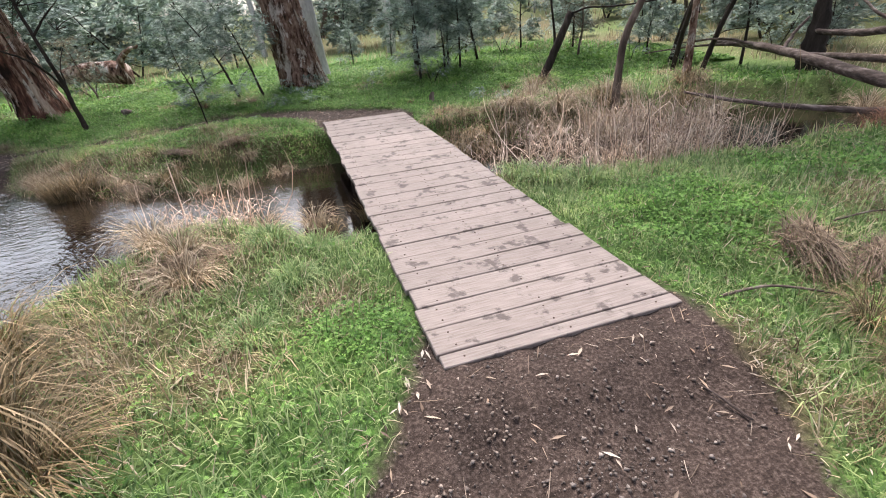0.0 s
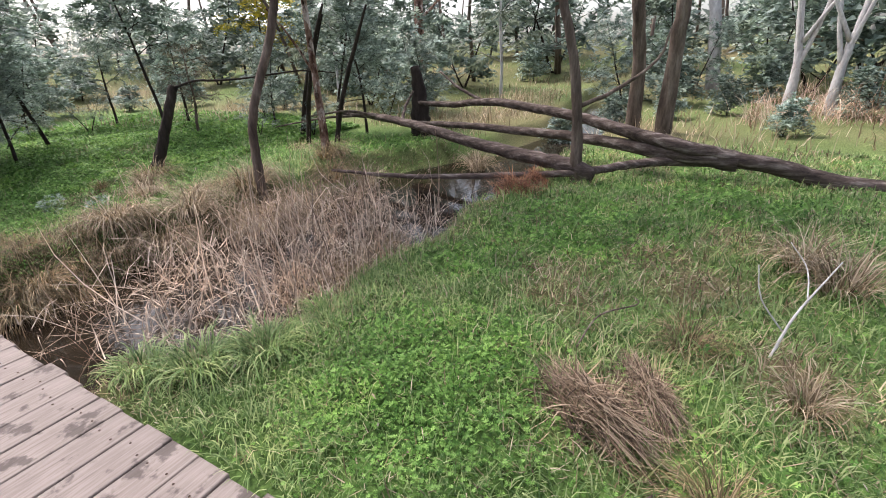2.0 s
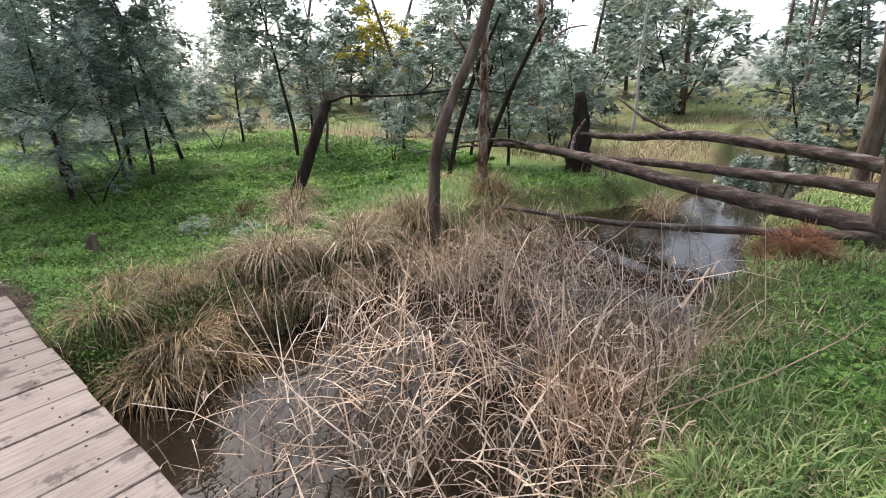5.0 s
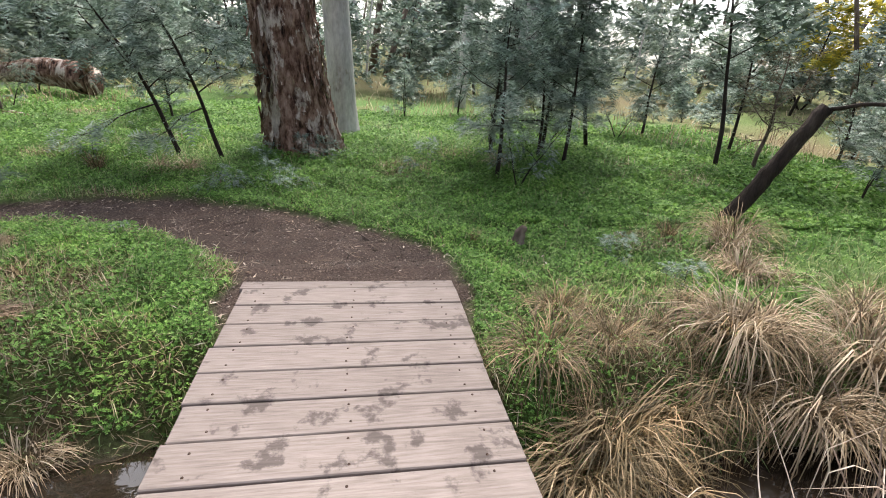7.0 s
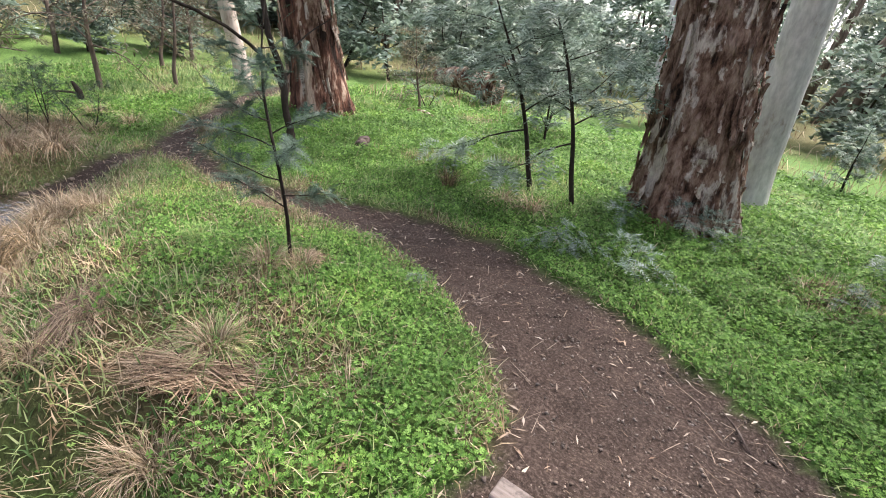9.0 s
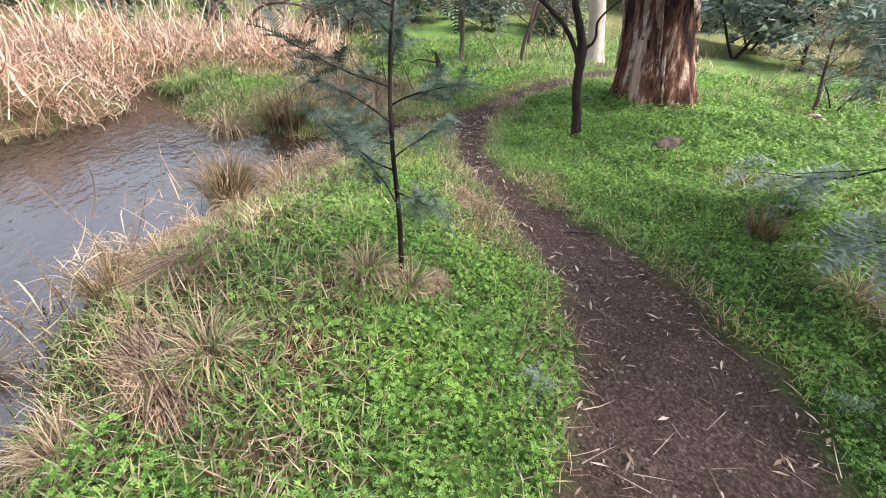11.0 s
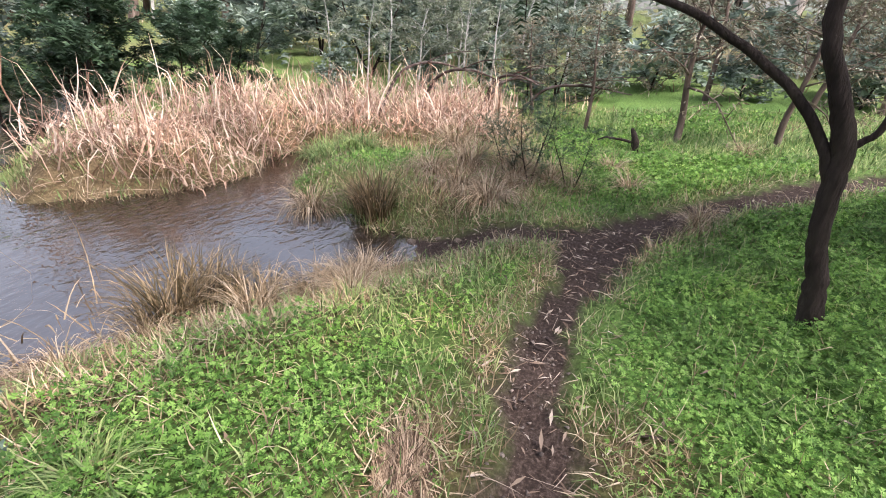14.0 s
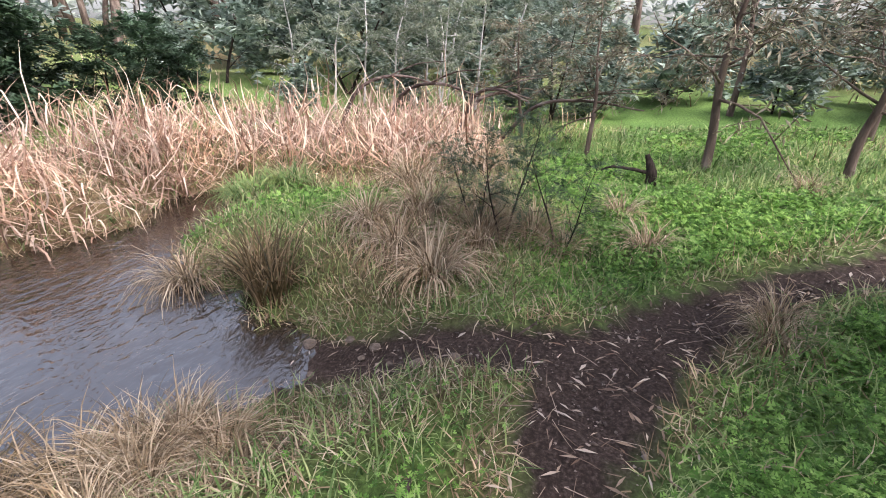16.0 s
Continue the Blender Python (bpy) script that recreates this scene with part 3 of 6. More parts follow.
def build_bridge():
    rng = np.random.default_rng(7)
    bridge = tagged(new("footbridge"), "low weathered grey timber plank footbridge across the creek", "footbridge")
    bearer = box_mesh("bearer", 0.12, LENGTH - 0.1, 0.2, 0.008, M_DEADWOOD)
    for x in (0.14, 0.75, 1.36):
        part("bearer", bearer, bridge, "dark timber bearer", pose(x, LENGTH / 2, -0.155))
    for y in (0.12, LENGTH - 0.12):
        part("sill", box_mesh("sill", 1.5, 0.16, 0.18, 0.01, M_DEADWOOD), bridge, "dark timber end sill", pose(0.75, y, -0.3))
    for y in (2.9, 4.9):
        for x in (0.2, 1.3):
            s = Soup()
            tube(s, [(0, 0, 0), (0, 0, 0.5), (0.0, 0, 1.0)], [0.07, 0.068, 0.066], 9)
            part("post", s.mesh("post", M_DEADWOOD, True), bridge, "round timber post in the water", pose(x, y, -1.25))
    screw = bpy.data.meshes.new("screw")
    bm = bmesh.new()
    bmesh.ops.create_cone(bm, cap_ends=True, segments=7, radius1=0.007, radius2=0.005, depth=0.004)
    bm.to_mesh(screw)
    bm.free()
    screw.materials.append(M_IRON)
    y = 0.0
    widths = [0.11] + [0.225] * 29 + [0.12]
    k = (LENGTH - 0.11 - 0.12 + 0.0) / (29 * 0.225)
    for n, w in enumerate(widths):
        w = w * (k if 0 < n < 30 else 1)
        me = box_mesh("plank", WIDTH + 0.012 * rng.standard_normal(), w - 0.008, 0.045, 0.005, M_PLANK)
        tilt = 0.12 * rng.standard_normal()
        pl = part("plank", me, bridge, "", pose(0.75 + 0.008 * rng.standard_normal(), y + w / 2, -0.0225 + 0.002 * rng.standard_normal(), 0, 0.1 * rng.standard_normal(), tilt))
        for x in (-0.61, 0.0, 0.61):
            for s in ((-0.28, 0.28) if w > 0.15 else (0,)):
                part("screw", screw, pl, "", Matrix.Translation((x + 0.012 * rng.standard_normal(), s * w + 0.01 * rng.standard_normal(), 0.0235)))
        y += w


build_bridge()


# ---- trees ----
def ground_z(x, y):
    return float(height(np.array([x]), np.array([y]))[0])


def big_trunk(name, x, y, r, tall, mat, label, lean=(0, 0), flare=0.35, lobes=7, seed=1, rough=0.05):
    """A massive trunk with a flared, fluted foot."""
    rng = np.random.default_rng(seed)
    sides, rows = 44, 46
    zs = np.linspace(0, 1, rows) ** 1.4 * tall
    a = np.linspace(0, 2 * np.pi, sides, endpoint=False)
    ph = rng.uniform(0, 6, 4)
    A, Z = np.meshgrid(a, zs)
    flute = np.cos(lobes * A + ph[0] + 0.4 * Z) * 0.5 + np.cos((lobes + 4) * A + ph[1] - 0.3 * Z) * 0.4 + np.cos(3 * A + ph[2]) * 0.4
    R = r * (1 + flare * np.exp(-Z / (r * 1.1)) * (1 + 0.35 * flute) + rough * flute - 0.03 * Z) + r * rough * 0.5 * rng.standard_normal(A.shape)
    Xs = np.cos(A) * R + lean[0] * Z
    Ys = np.sin(A) * R + lean[1] * Z
    v = np.stack([Xs, Ys, Z - 0.12], -1).reshape(-1, 3)
    f = []
    for i in range(rows - 1):
        for j in range(sides):
            p, q = i * sides + j, i * sides + (j + 1) % sides
            f += [(p, q, p + sides), (q, q + sides, p + sides)]
    tree = tagged(new(name), label, "tree")
    tree.matrix_basis = pose(x, y, ground_z(x, y))
    part("trunk", mesh_of("trunk", v, f, mat, True), tree)
    return tree, rng


def bark_strips(tree, r, mat, rng, n, lean=(0, 0), top=3.2, long=(0.3, 1.0)):
    """Loose slabs of bark standing off a trunk."""
    s = Soup()
    for _ in range(n):
        a, z, h, w = rng.uniform(0, 6.28), rng.uniform(0.05, top), rng.uniform(*long), rng.uniform(0.04, 0.14)
        zs = np.linspace(z, z + h, 5)
        ring = []
        for k, zz in enumerate(zs):
            rad = r * (1.03 + 0.35 * math.exp(-zz / (r * 1.1)) - 0.03 * zz) + 0.012 + 0.045 * abs(k - 2) / 2 * rng.uniform(0, 1)
            ww = w * (1 - 0.25 * abs(k - 2)) * rng.uniform(0.7, 1.2) / rad
            for da, dr in ((-ww / 2, -0.012), (0, 0.012), (ww / 2, -0.012)):
                ring.append((math.cos(a + da) * (rad + dr) + lean[0] * zz, math.sin(a + da) * (rad + dr) + lean[1] * zz, zz - 0.1))
        f = []
        for k in range(4):
            for j in range(2):
                p = 3 * k + j
                f += [(p, p + 1, p + 3), (p + 1, p + 4, p + 3)]
        s.add(ring, f)
    part("loose_bark", s.mesh("loose_bark", mat, True), tree, "peeling strips of bark")


def branch_line(rng, start, direction, length, n=5, wander=0.25, lift=0.0):
    p, d, out = np.array(start, float), np.array(direction, float), [np.array(start, float)]
    for _ in range(n):
        d = d / np.linalg.norm(d) + wander * rng.standard_normal(3) * 0.5 + np.array([0, 0, lift])
        d /= np.linalg.norm(d)
        p = p + d * length / n
        out.append(p.copy())
    return np.array(out)


def crown_on(rng, twigs, per, size, spread=0.12, kind="frond", droop=0.15, style=(6, 0.34, 0.11)):
    """Leaves along twigs: base points and ways."""
    base, way = [], []
    for line in twigs:
        k = rng.uniform(0.15, 1.0, per) * (len(line) - 1)
        i = np.minimum(k.astype(int), len(line) - 2)
        p = line[i] + (line[i + 1] - line[i]) * (k - i)[:, None]
        ax = line[-1] - line[0]
        ax = ax / (np.linalg.norm(ax) + 1e-9)
        base.append(p + spread * rng.standard_normal((per, 3)) * 0.3)
        way.append(ax * 0.7 + 0.75 * rng.standard_normal((per, 3)) * [1, 1, 0.5] - [0, 0, droop])
    base, way = np.concatenate(base), np.concatenate(way)
    ln = size * rng.uniform(0.6, 1.3, len(base))
    if kind == "frond":
        return fronds(base, way, ln, rng, *style)
    return lance_leaves(base, way - np.array([0, 0, 0.5]), ln, ln * 0.2, rng)


def wattle(name, label, seed, tall, r, limbs, per, leaf, mat=None, bark=None, first=0.3, reach=0.42, kind="frond", bend=0.1, stems=1, up=0.45, style=(6, 0.34, 0.11), far=False):
    """A slender tree with tapered limbs and a loose crown."""
    rng = np.random.default_rng(seed)
    tree = tagged(new(name), label, "tree")
    wood, twigs = Soup(), []
    for st in range(stems):
        way = np.array([bend * rng.standard_normal(), bend * rng.standard_normal(), 1.0]) if stems == 1 else np.array([0.5 * math.cos(st * 6.28 / stems + 0.5), 0.5 * math.sin(st * 6.28 / stems + 0.5), 1.0])
        stem = bezier(branch_line(rng, (0, 0, -0.1), way, tall * (1 - 0.12 * st), 6, 0.16, 0.05), 3)
        tube(wood, stem, np.linspace(r, r * 0.12, len(stem)) * (1 - 0.2 * (st > 0)), 5 if far else 8, 0.04, rng)
        for k in range(limbs):
            h = first + (0.97 - first) * (k + rng.uniform(0, 0.8)) / limbs
            i = h * (len(stem) - 1)
            j = min(int(i), len(stem) - 2)
            p = stem[j] + (stem[j + 1] - stem[j]) * (i - j)
            a = k * 2.4 + rng.uniform(-0.5, 0.5)
            ln = tall * reach * (1.15 - 0.75 * h) * rng.uniform(0.7, 1.2)
            limb = branch_line(rng, p, (math.cos(a), math.sin(a), up + 0.25 * rng.standard_normal()), ln, 5, 0.3, 0.03)
            tube(wood, limb[::2 if far else 1], np.linspace(r * 0.42 * (1.1 - h), r * 0.06, len(limb[::2 if far else 1])), 3 if far else 5)
            twigs.append(limb)
            for q in range(3):
                m = rng.integers(1, 5)
                b = a + rng.choice([-1, 1]) * rng.uniform(0.5, 1.1)
                tw = branch_line(rng, limb[m], (math.cos(b), math.sin(b), 0.2 * rng.standard_normal() + 0.1), ln * rng.uniform(0.3, 0.55), 3, 0.3)
                if not far:
                    tube(wood, tw[::3], np.linspace(r * 0.12, r * 0.04, len(tw[::3])), 3)
                twigs.append(tw)
        twigs.append(stem[len(stem) // 2:])
    part("trunk", wood.mesh("trunk", bark or M_BARK_DARK, True), tree)
    crown = Soup()
    crown.add(*crown_on(rng, twigs, per, leaf, kind=kind, style=style))
    part("crown", crown.mesh("crown", mat or M_WATTLE), tree)
    return tree


def stand(x, y, turn, size, lean):
    """A pose on the ground; the trees west of the bridge lean away from the pond."""
    west = 9.0 * float(step(-0.5, -6.0, np.array(x)))
    north = 4.0 * float(step(8.5, 11.0, np.array(y))) * float(step(4.0, 0.0, np.array(x)))
    tilt = Matrix.Rotation(radians(-west - 0.5 * north), 4, "Y") @ Matrix.Rotation(radians(-north), 4, "X")
    return Matrix.Translation((x, y, ground_z(x, y))) @ tilt @ pose(0, 0, 0, lean, 0, turn) @ Matrix.Scale(size, 4)


def place(tree, x, y, turn=0.0, size=1.0, lean=0.0):
    return copy_thing(tree, stand(x, y, turn, size, lean))


def set_at(tree, x, y, turn=0.0, size=1.0, lean=0.0):
    tree.matrix_basis = stand(x, y, turn, size, lean)


def build_large_trees():
    t, rng = big_trunk("gum_tree", -0.02, 11.25, 0.44, 9, M_BARK_RED, "massive old gum tree with shaggy red-brown bark", (-0.125, -0.03), 0.42, seed=3, rough=0.075)
    bark_strips(t, 0.46, M_BARK_RED, rng, 190, (-0.125, -0.03), 3.4, (0.12, 0.45))
    t, rng = big_trunk("pale_gum_tree", 0.56, 12.9, 0.24, 9, M_BARK_PALE, "smooth pale grey gum tree beside the shaggy one", (-0.07, -0.03), 0.3, 4, 5, 0.02)
    # bough and crown out of view, added to shade the northeast bank
    unseen_crown(t, (0.56, 12.9, 0.1), (2.9, 12.6, 3.8), 2.2, 5, 105, 14, 0.5, M_GUMLEAF, (0.35, 12.8, 3.0))
    t, rng = big_trunk("pink_gum_tree", -5.65, 11.15, 0.4, 9, M_BARK_PINK, "old gum tree with dark bark peeling off pink wood", (-0.15, -0.17), 0.5, 6, 9, 0.04)
    bark_strips(t, 0.41, M_BARK_RED, rng, 60, (-0.15, -0.17), 2.8, (0.3, 1.3))
    # bough and crown out of view, added to shade the clover by the trail
    unseen_crown(t, (-5.65, 11.15, 0.1), (-4.8, 11.8, 3.4), 2.0, 7, 104, 18, 0.5, M_GUMLEAF, (-6.1, 10.65, 2.9))
    big_trunk("pale_gum_tree", 5.4, 18.5, 0.34, 9, M_BARK_PALE, "leaning smooth pale gum tree among dark saplings", (0.16, 0.02), 0.3, 4, 6, 0.02)
    big_trunk("gum_tree", -8.9, 11.9, 0.16, 8, M_BARK_CREAM, "slender gum tree with pale pinkish bark", (-0.15, -0.16), 0.5, 5, 8, 0.02)
    big_trunk("gum_tree", -16.9, 11.6, 0.16, 8, M_BARK_CREAM, "leaning gum tree with pinkish bark far behind", (0.0, 0.22), 0.4, 5, 11, 0.02)


def limb_tree(name, label, trunk, radii, mat, sides=10, branches=(), seed=1, category="tree", part_name="trunk", rough=0.06):
    """A bare tree or log: a main line and branches of (points, thick, thin), in the world."""
    rng = np.random.default_rng(seed)
    origin = np.array(trunk[0], float)
    tree = tagged(new(name), label, category)
    tree.location = origin
    s = Soup()
    line = bezier(np.array(trunk, float) - origin, 6)
    line[1:-1] += 0.07 * np.mean(radii) * rng.standard_normal((len(line) - 2, 3))
    tube(s, line, np.interp(np.linspace(0, 1, len(line)), np.linspace(0, 1, len(radii)), radii), sides, rough, rng)
    part(part_name, s.mesh(part_name, mat, True), tree)
    for pts, a, b in branches:
        s = Soup()
        line = bezier(np.array(pts, float) - origin, 5)
        line[1:] += 0.12 * a * rng.standard_normal((len(line) - 1, 3))
        tube(s, line, np.linspace(a, b, len(line)), 7, rough, rng)
        part("limb", s.mesh("limb", mat, True), tree)
    return tree


def unseen_crown(tree, foot, start, reach, n, seed, per=14, leaf=0.5, mat=None, fork=None):
    """Unseen limbs and loose hanging crown high on a bare stem, added for shade."""
    rng = np.random.default_rng(seed)
    wood, s, twigs = Soup(), Soup(), []
    if fork:
        a, b = np.array(fork, float) - foot, np.array(start, float) - foot
        bough = bezier([a, a * 0.5 + b * 0.5 + [0, 0, -0.1], b, b + [0.1, 0.05, 1.6], b + [0, 0, 3.0]], 4)
        tube(wood, bough, np.linspace(0.09, 0.02, len(bough)), 8)
    for k in range(n):
        a = k * 2.4 + rng.uniform(-0.5, 0.5)
        p = np.array(start, float) - np.array(foot, float) + [0, 0, 3.0 * k / n]
        limb = branch_line(rng, p, (math.cos(a), math.sin(a), 0.35), reach * rng.uniform(0.6, 1.2), 5, 0.3, 0.05)
        tube(wood, limb, np.linspace(0.03, 0.008, len(limb)), 5)
        twigs.append(limb)
        for _ in range(4):
            twigs.append(branch_line(rng, limb[rng.integers(1, 6)], rng.standard_normal(3) * [1, 1, 0.4], reach * rng.uniform(0.3, 0.5), 3, 0.3))
    s.add(*crown_on(rng, twigs, per, leaf, 0.3, style=(4, 0.4, 0.2)))
    part("limbs", wood.mesh("limbs", M_BARK_DARK, True), tree)
    part("crown", s.mesh("crown", mat or M_WATTLE_DARK), tree)


build_large_trees()


def build_creek_trees():
    # upright stems at the creek
    t = limb_tree("creek_tree", "slender grey-brown tree rising from creek tussocks", [(5.15, 5.55, -0.3), (5.15, 5.53, 0.6), (5.17, 5.45, 1.1), (5.3, 5.3, 1.6), (5.45, 5.1, 2.2), (5.5, 5.0, 2.9), (5.52, 5.4, 3.7), (5.55, 6.2, 4.6)], [0.075, 0.062, 0.058, 0.055, 0.055, 0.05, 0.042, 0.03], M_BARK_GREY, 10, (), 1)
    # this and the next crowns are unseen, added so the creek reflects dark leaves
    unseen_crown(t, (5.15, 5.55, -0.3), (5.55, 6.2, 4.4), 2.7, 11, 101, 18)
    t = limb_tree("creek_tree", "thin dark tree stem with rough bark in the creek", [(7.6, 6.5, -0.3), (7.58, 6.5, 0.6), (7.5, 6.45, 1.6), (7.4, 6.4, 3.6)], [0.09, 0.075, 0.06, 0.04], M_BARK_RED, 9, [([(7.5, 6.45, 1.5), (7.2, 6.6, 2.1), (7.0, 6.9, 2.6)], 0.03, 0.012)], 2)
    unseen_crown(t, (7.6, 6.5, -0.3), (7.4, 6.4, 3.5), 2.2, 6, 102)
    t = limb_tree("creek_tree", "brown tree leaning over the fallen logs", [(7.5, 1.45, -0.3), (7.52, 1.5, 0.8), (7.45, 1.6, 1.7), (7.35, 1.8, 2.6), (7.2, 2.0, 4.5)], [0.1, 0.075, 0.065, 0.06, 0.045], M_BARK_GREY, 10, [([(7.5, 1.5, 1.0), (7.9, 1.0, 1.25), (8.2, 0.6, 1.6), (8.3, 0.5, 2.0)], 0.035, 0.012)], 3)
    unseen_crown(t, (7.5, 1.45, -0.3), (7.2, 2.0, 4.4), 2.8, 7, 103)
    limb_tree("bank_tree", "rough brown tree behind the fallen logs", [(12.3, 1.4, -0.2), (12.2, 1.42, 1.5), (11.9, 1.6, 3.2), (11.8, 1.7, 6)], [0.17, 0.14, 0.12, 0.09], M_BARK_GREY)
    limb_tree("bank_tree", "thick brown tree behind the fallen logs", [(12.2, 0.75, -0.2), (12.2, 0.72, 1.5), (12.1, 0.7, 3.2), (12.0, 0.8, 6)], [0.19, 0.15, 0.13, 0.1], M_BARK_GREY)
    limb_tree("pale_tree", "leaning bare pale tree trunk", [(20.5, 0.0, 0.1), (20.6, 0.3, 2.5), (20.7, 0.9, 5.5), (21, 1.2, 9)], [0.24, 0.19, 0.16, 0.12], M_BARK_PALE)
    for x, y, k in ((16.8, -1.9, 0.35), (16.4, -2.8, -0.35)):
        limb_tree("pale_tree", "forked gum with smooth blue-grey bark", [(x, y, -0.1), (x, y, 1.2), (x + 0.2, y + k * 0.6, 2.8), (x + 0.3, y + k, 6)], [0.15, 0.1, 0.075, 0.05], M_BARK_PALE, 10,
                  [([(x, y, 1.0), (x, y - k, 2.5), (x, y - 2 * k, 5)], 0.07, 0.035), ([(x, y, 1.3), (x - 0.1, y + 0.8 * k, 2.7), (x, y + 2.4 * k, 5)], 0.06, 0.03), ([(x, y, 1.7), (x - 0.1, y - 1.8 * k, 3.0), (x, y - 3.4 * k, 5)], 0.06, 0.03)])
    # leaning broken snag with its horizontal limb
    limb_tree("snag", "black broken leaning snag with a horizontal bare limb", [(5.3, 8.65, -0.15), (5.48, 8.52, 0.35), (5.66, 8.42, 0.85), (5.86, 8.3, 1.4)], [0.105, 0.095, 0.085, 0.075], M_BARK_DARK, 9,
              [([(5.84, 8.31, 1.36), (6.1, 8.04, 1.47), (6.4, 7.78, 1.46), (6.9, 7.3, 1.49), (7.4, 6.8, 1.56), (7.9, 6.3, 1.5)], 0.025, 0.012), ([(6.9, 7.3, 1.49), (7.1, 7.2, 1.7), (7.2, 7.25, 2.0)], 0.02, 0.008)], 2, "dead tree")
    for n, (p, q) in enumerate((((10.2, 9.7), (9.8, 8.6)), ((8.6, 8.0), (8.1, 7.0)), ((9.3, 8.9), (9.0, 7.9)), ((8.9, 7.4), (8.9, 6.6)))):
        limb_tree("snag", "dark leaning dead stem among the creek saplings", [(*p, -0.1), (0.6 * p[0] + 0.4 * q[0], 0.6 * p[1] + 0.4 * q[1], 0.9), (*q, 1.9), (q[0] - 0.1, q[1] - 0.5, 2.7)], [0.06, 0.052, 0.04, 0.02], M_BARK_DARK, 8, (), 30 + n, "dead tree")
    # fallen logs fanned out over the creek
    limb_tree("fallen_log", "long grey weathered fallen trunk spanning the creek", [(8.5, -3.4, -0.1), (8.4, -1.86, 0.0), (8.33, -1.12, 0.17), (8.26, -0.39, 0.3), (8.2, 0.32, 0.45), (8.68, 1.6, 0.68), (9.04, 2.59, 0.79), (9.47, 3.78, 0.85), (9.89, 4.92, 0.72), (10.26, 5.94, 0.72)], [0.125, 0.12, 0.115, 0.11, 0.105, 0.09, 0.085, 0.075, 0.065, 0.05], M_DEADWOOD, 11,
              [([(9.58, 4.0, 0.87), (9.75, 4.6, 1.1), (9.97, 5.14, 1.41)], 0.035, 0.018)], 5, "log")
    limb_tree("fallen_log", "grey weathered fallen trunk resting on other logs", [(8.28, -0.6, 0.2), (8.25, 0.3, 0.3), (8.6, 1.57, 0.38), (9.01, 2.87, 0.38), (9.53, 4.52, 0.36), (10.04, 6.14, 0.28)], [0.12, 0.11, 0.09, 0.08, 0.07, 0.05], M_DEADWOOD, 10, (), 6, "log")
    limb_tree("fallen_log", "dark weathered log slanting down to the bank", [(7.5, 1.2, 0.05), (7.56, 1.6, 0.16), (7.84, 2.48, 0.2), (8.22, 3.55, 0.27), (8.68, 4.86, 0.42), (9.13, 6.15, 0.5), (9.77, 7.97, 0.5)], [0.115, 0.115, 0.11, 0.1, 0.09, 0.08, 0.05], M_DEADWOOD, 10,
              [([(8.9, 5.5, 0.48), (9.2, 5.6, 0.75), (9.4, 5.5, 1.05)], 0.04, 0.02), ([(9.2, 6.3, 0.5), (8.9, 6.9, 0.65), (8.3, 7.5, 0.6)], 0.04, 0.015), ([(9.4, 7.0, 0.5), (9.0, 7.9, 0.45), (8.4, 8.8, 0.3)], 0.035, 0.012)], 7, "log")
    limb_tree("fallen_log", "thin grey fallen limb lying low over water", [(8.35, -0.9, 0.2), (8.21, 0.28, 0.17), (7.79, 0.93, 0.13), (7.49, 1.39, 0.07), (7.32, 2.02, 0.02), (7.07, 3.22, -0.06), (6.87, 4.27, -0.1), (6.62, 5.49, -0.05)], [0.08, 0.07, 0.06, 0.055, 0.05, 0.045, 0.035, 0.025], M_DEADWOOD, 9, (), 8, "log")
    limb_tree("stump", "dark rotten stump behind the fallen logs", [(10.4, 6.0, -0.4), (10.35, 5.95, 0.3), (10.4, 6.0, 1.0), (10.35, 6.05, 1.5)], [0.32, 0.24, 0.17, 0.1], M_BARK_DARK, 11, (), 9, "stump")


build_creek_trees()


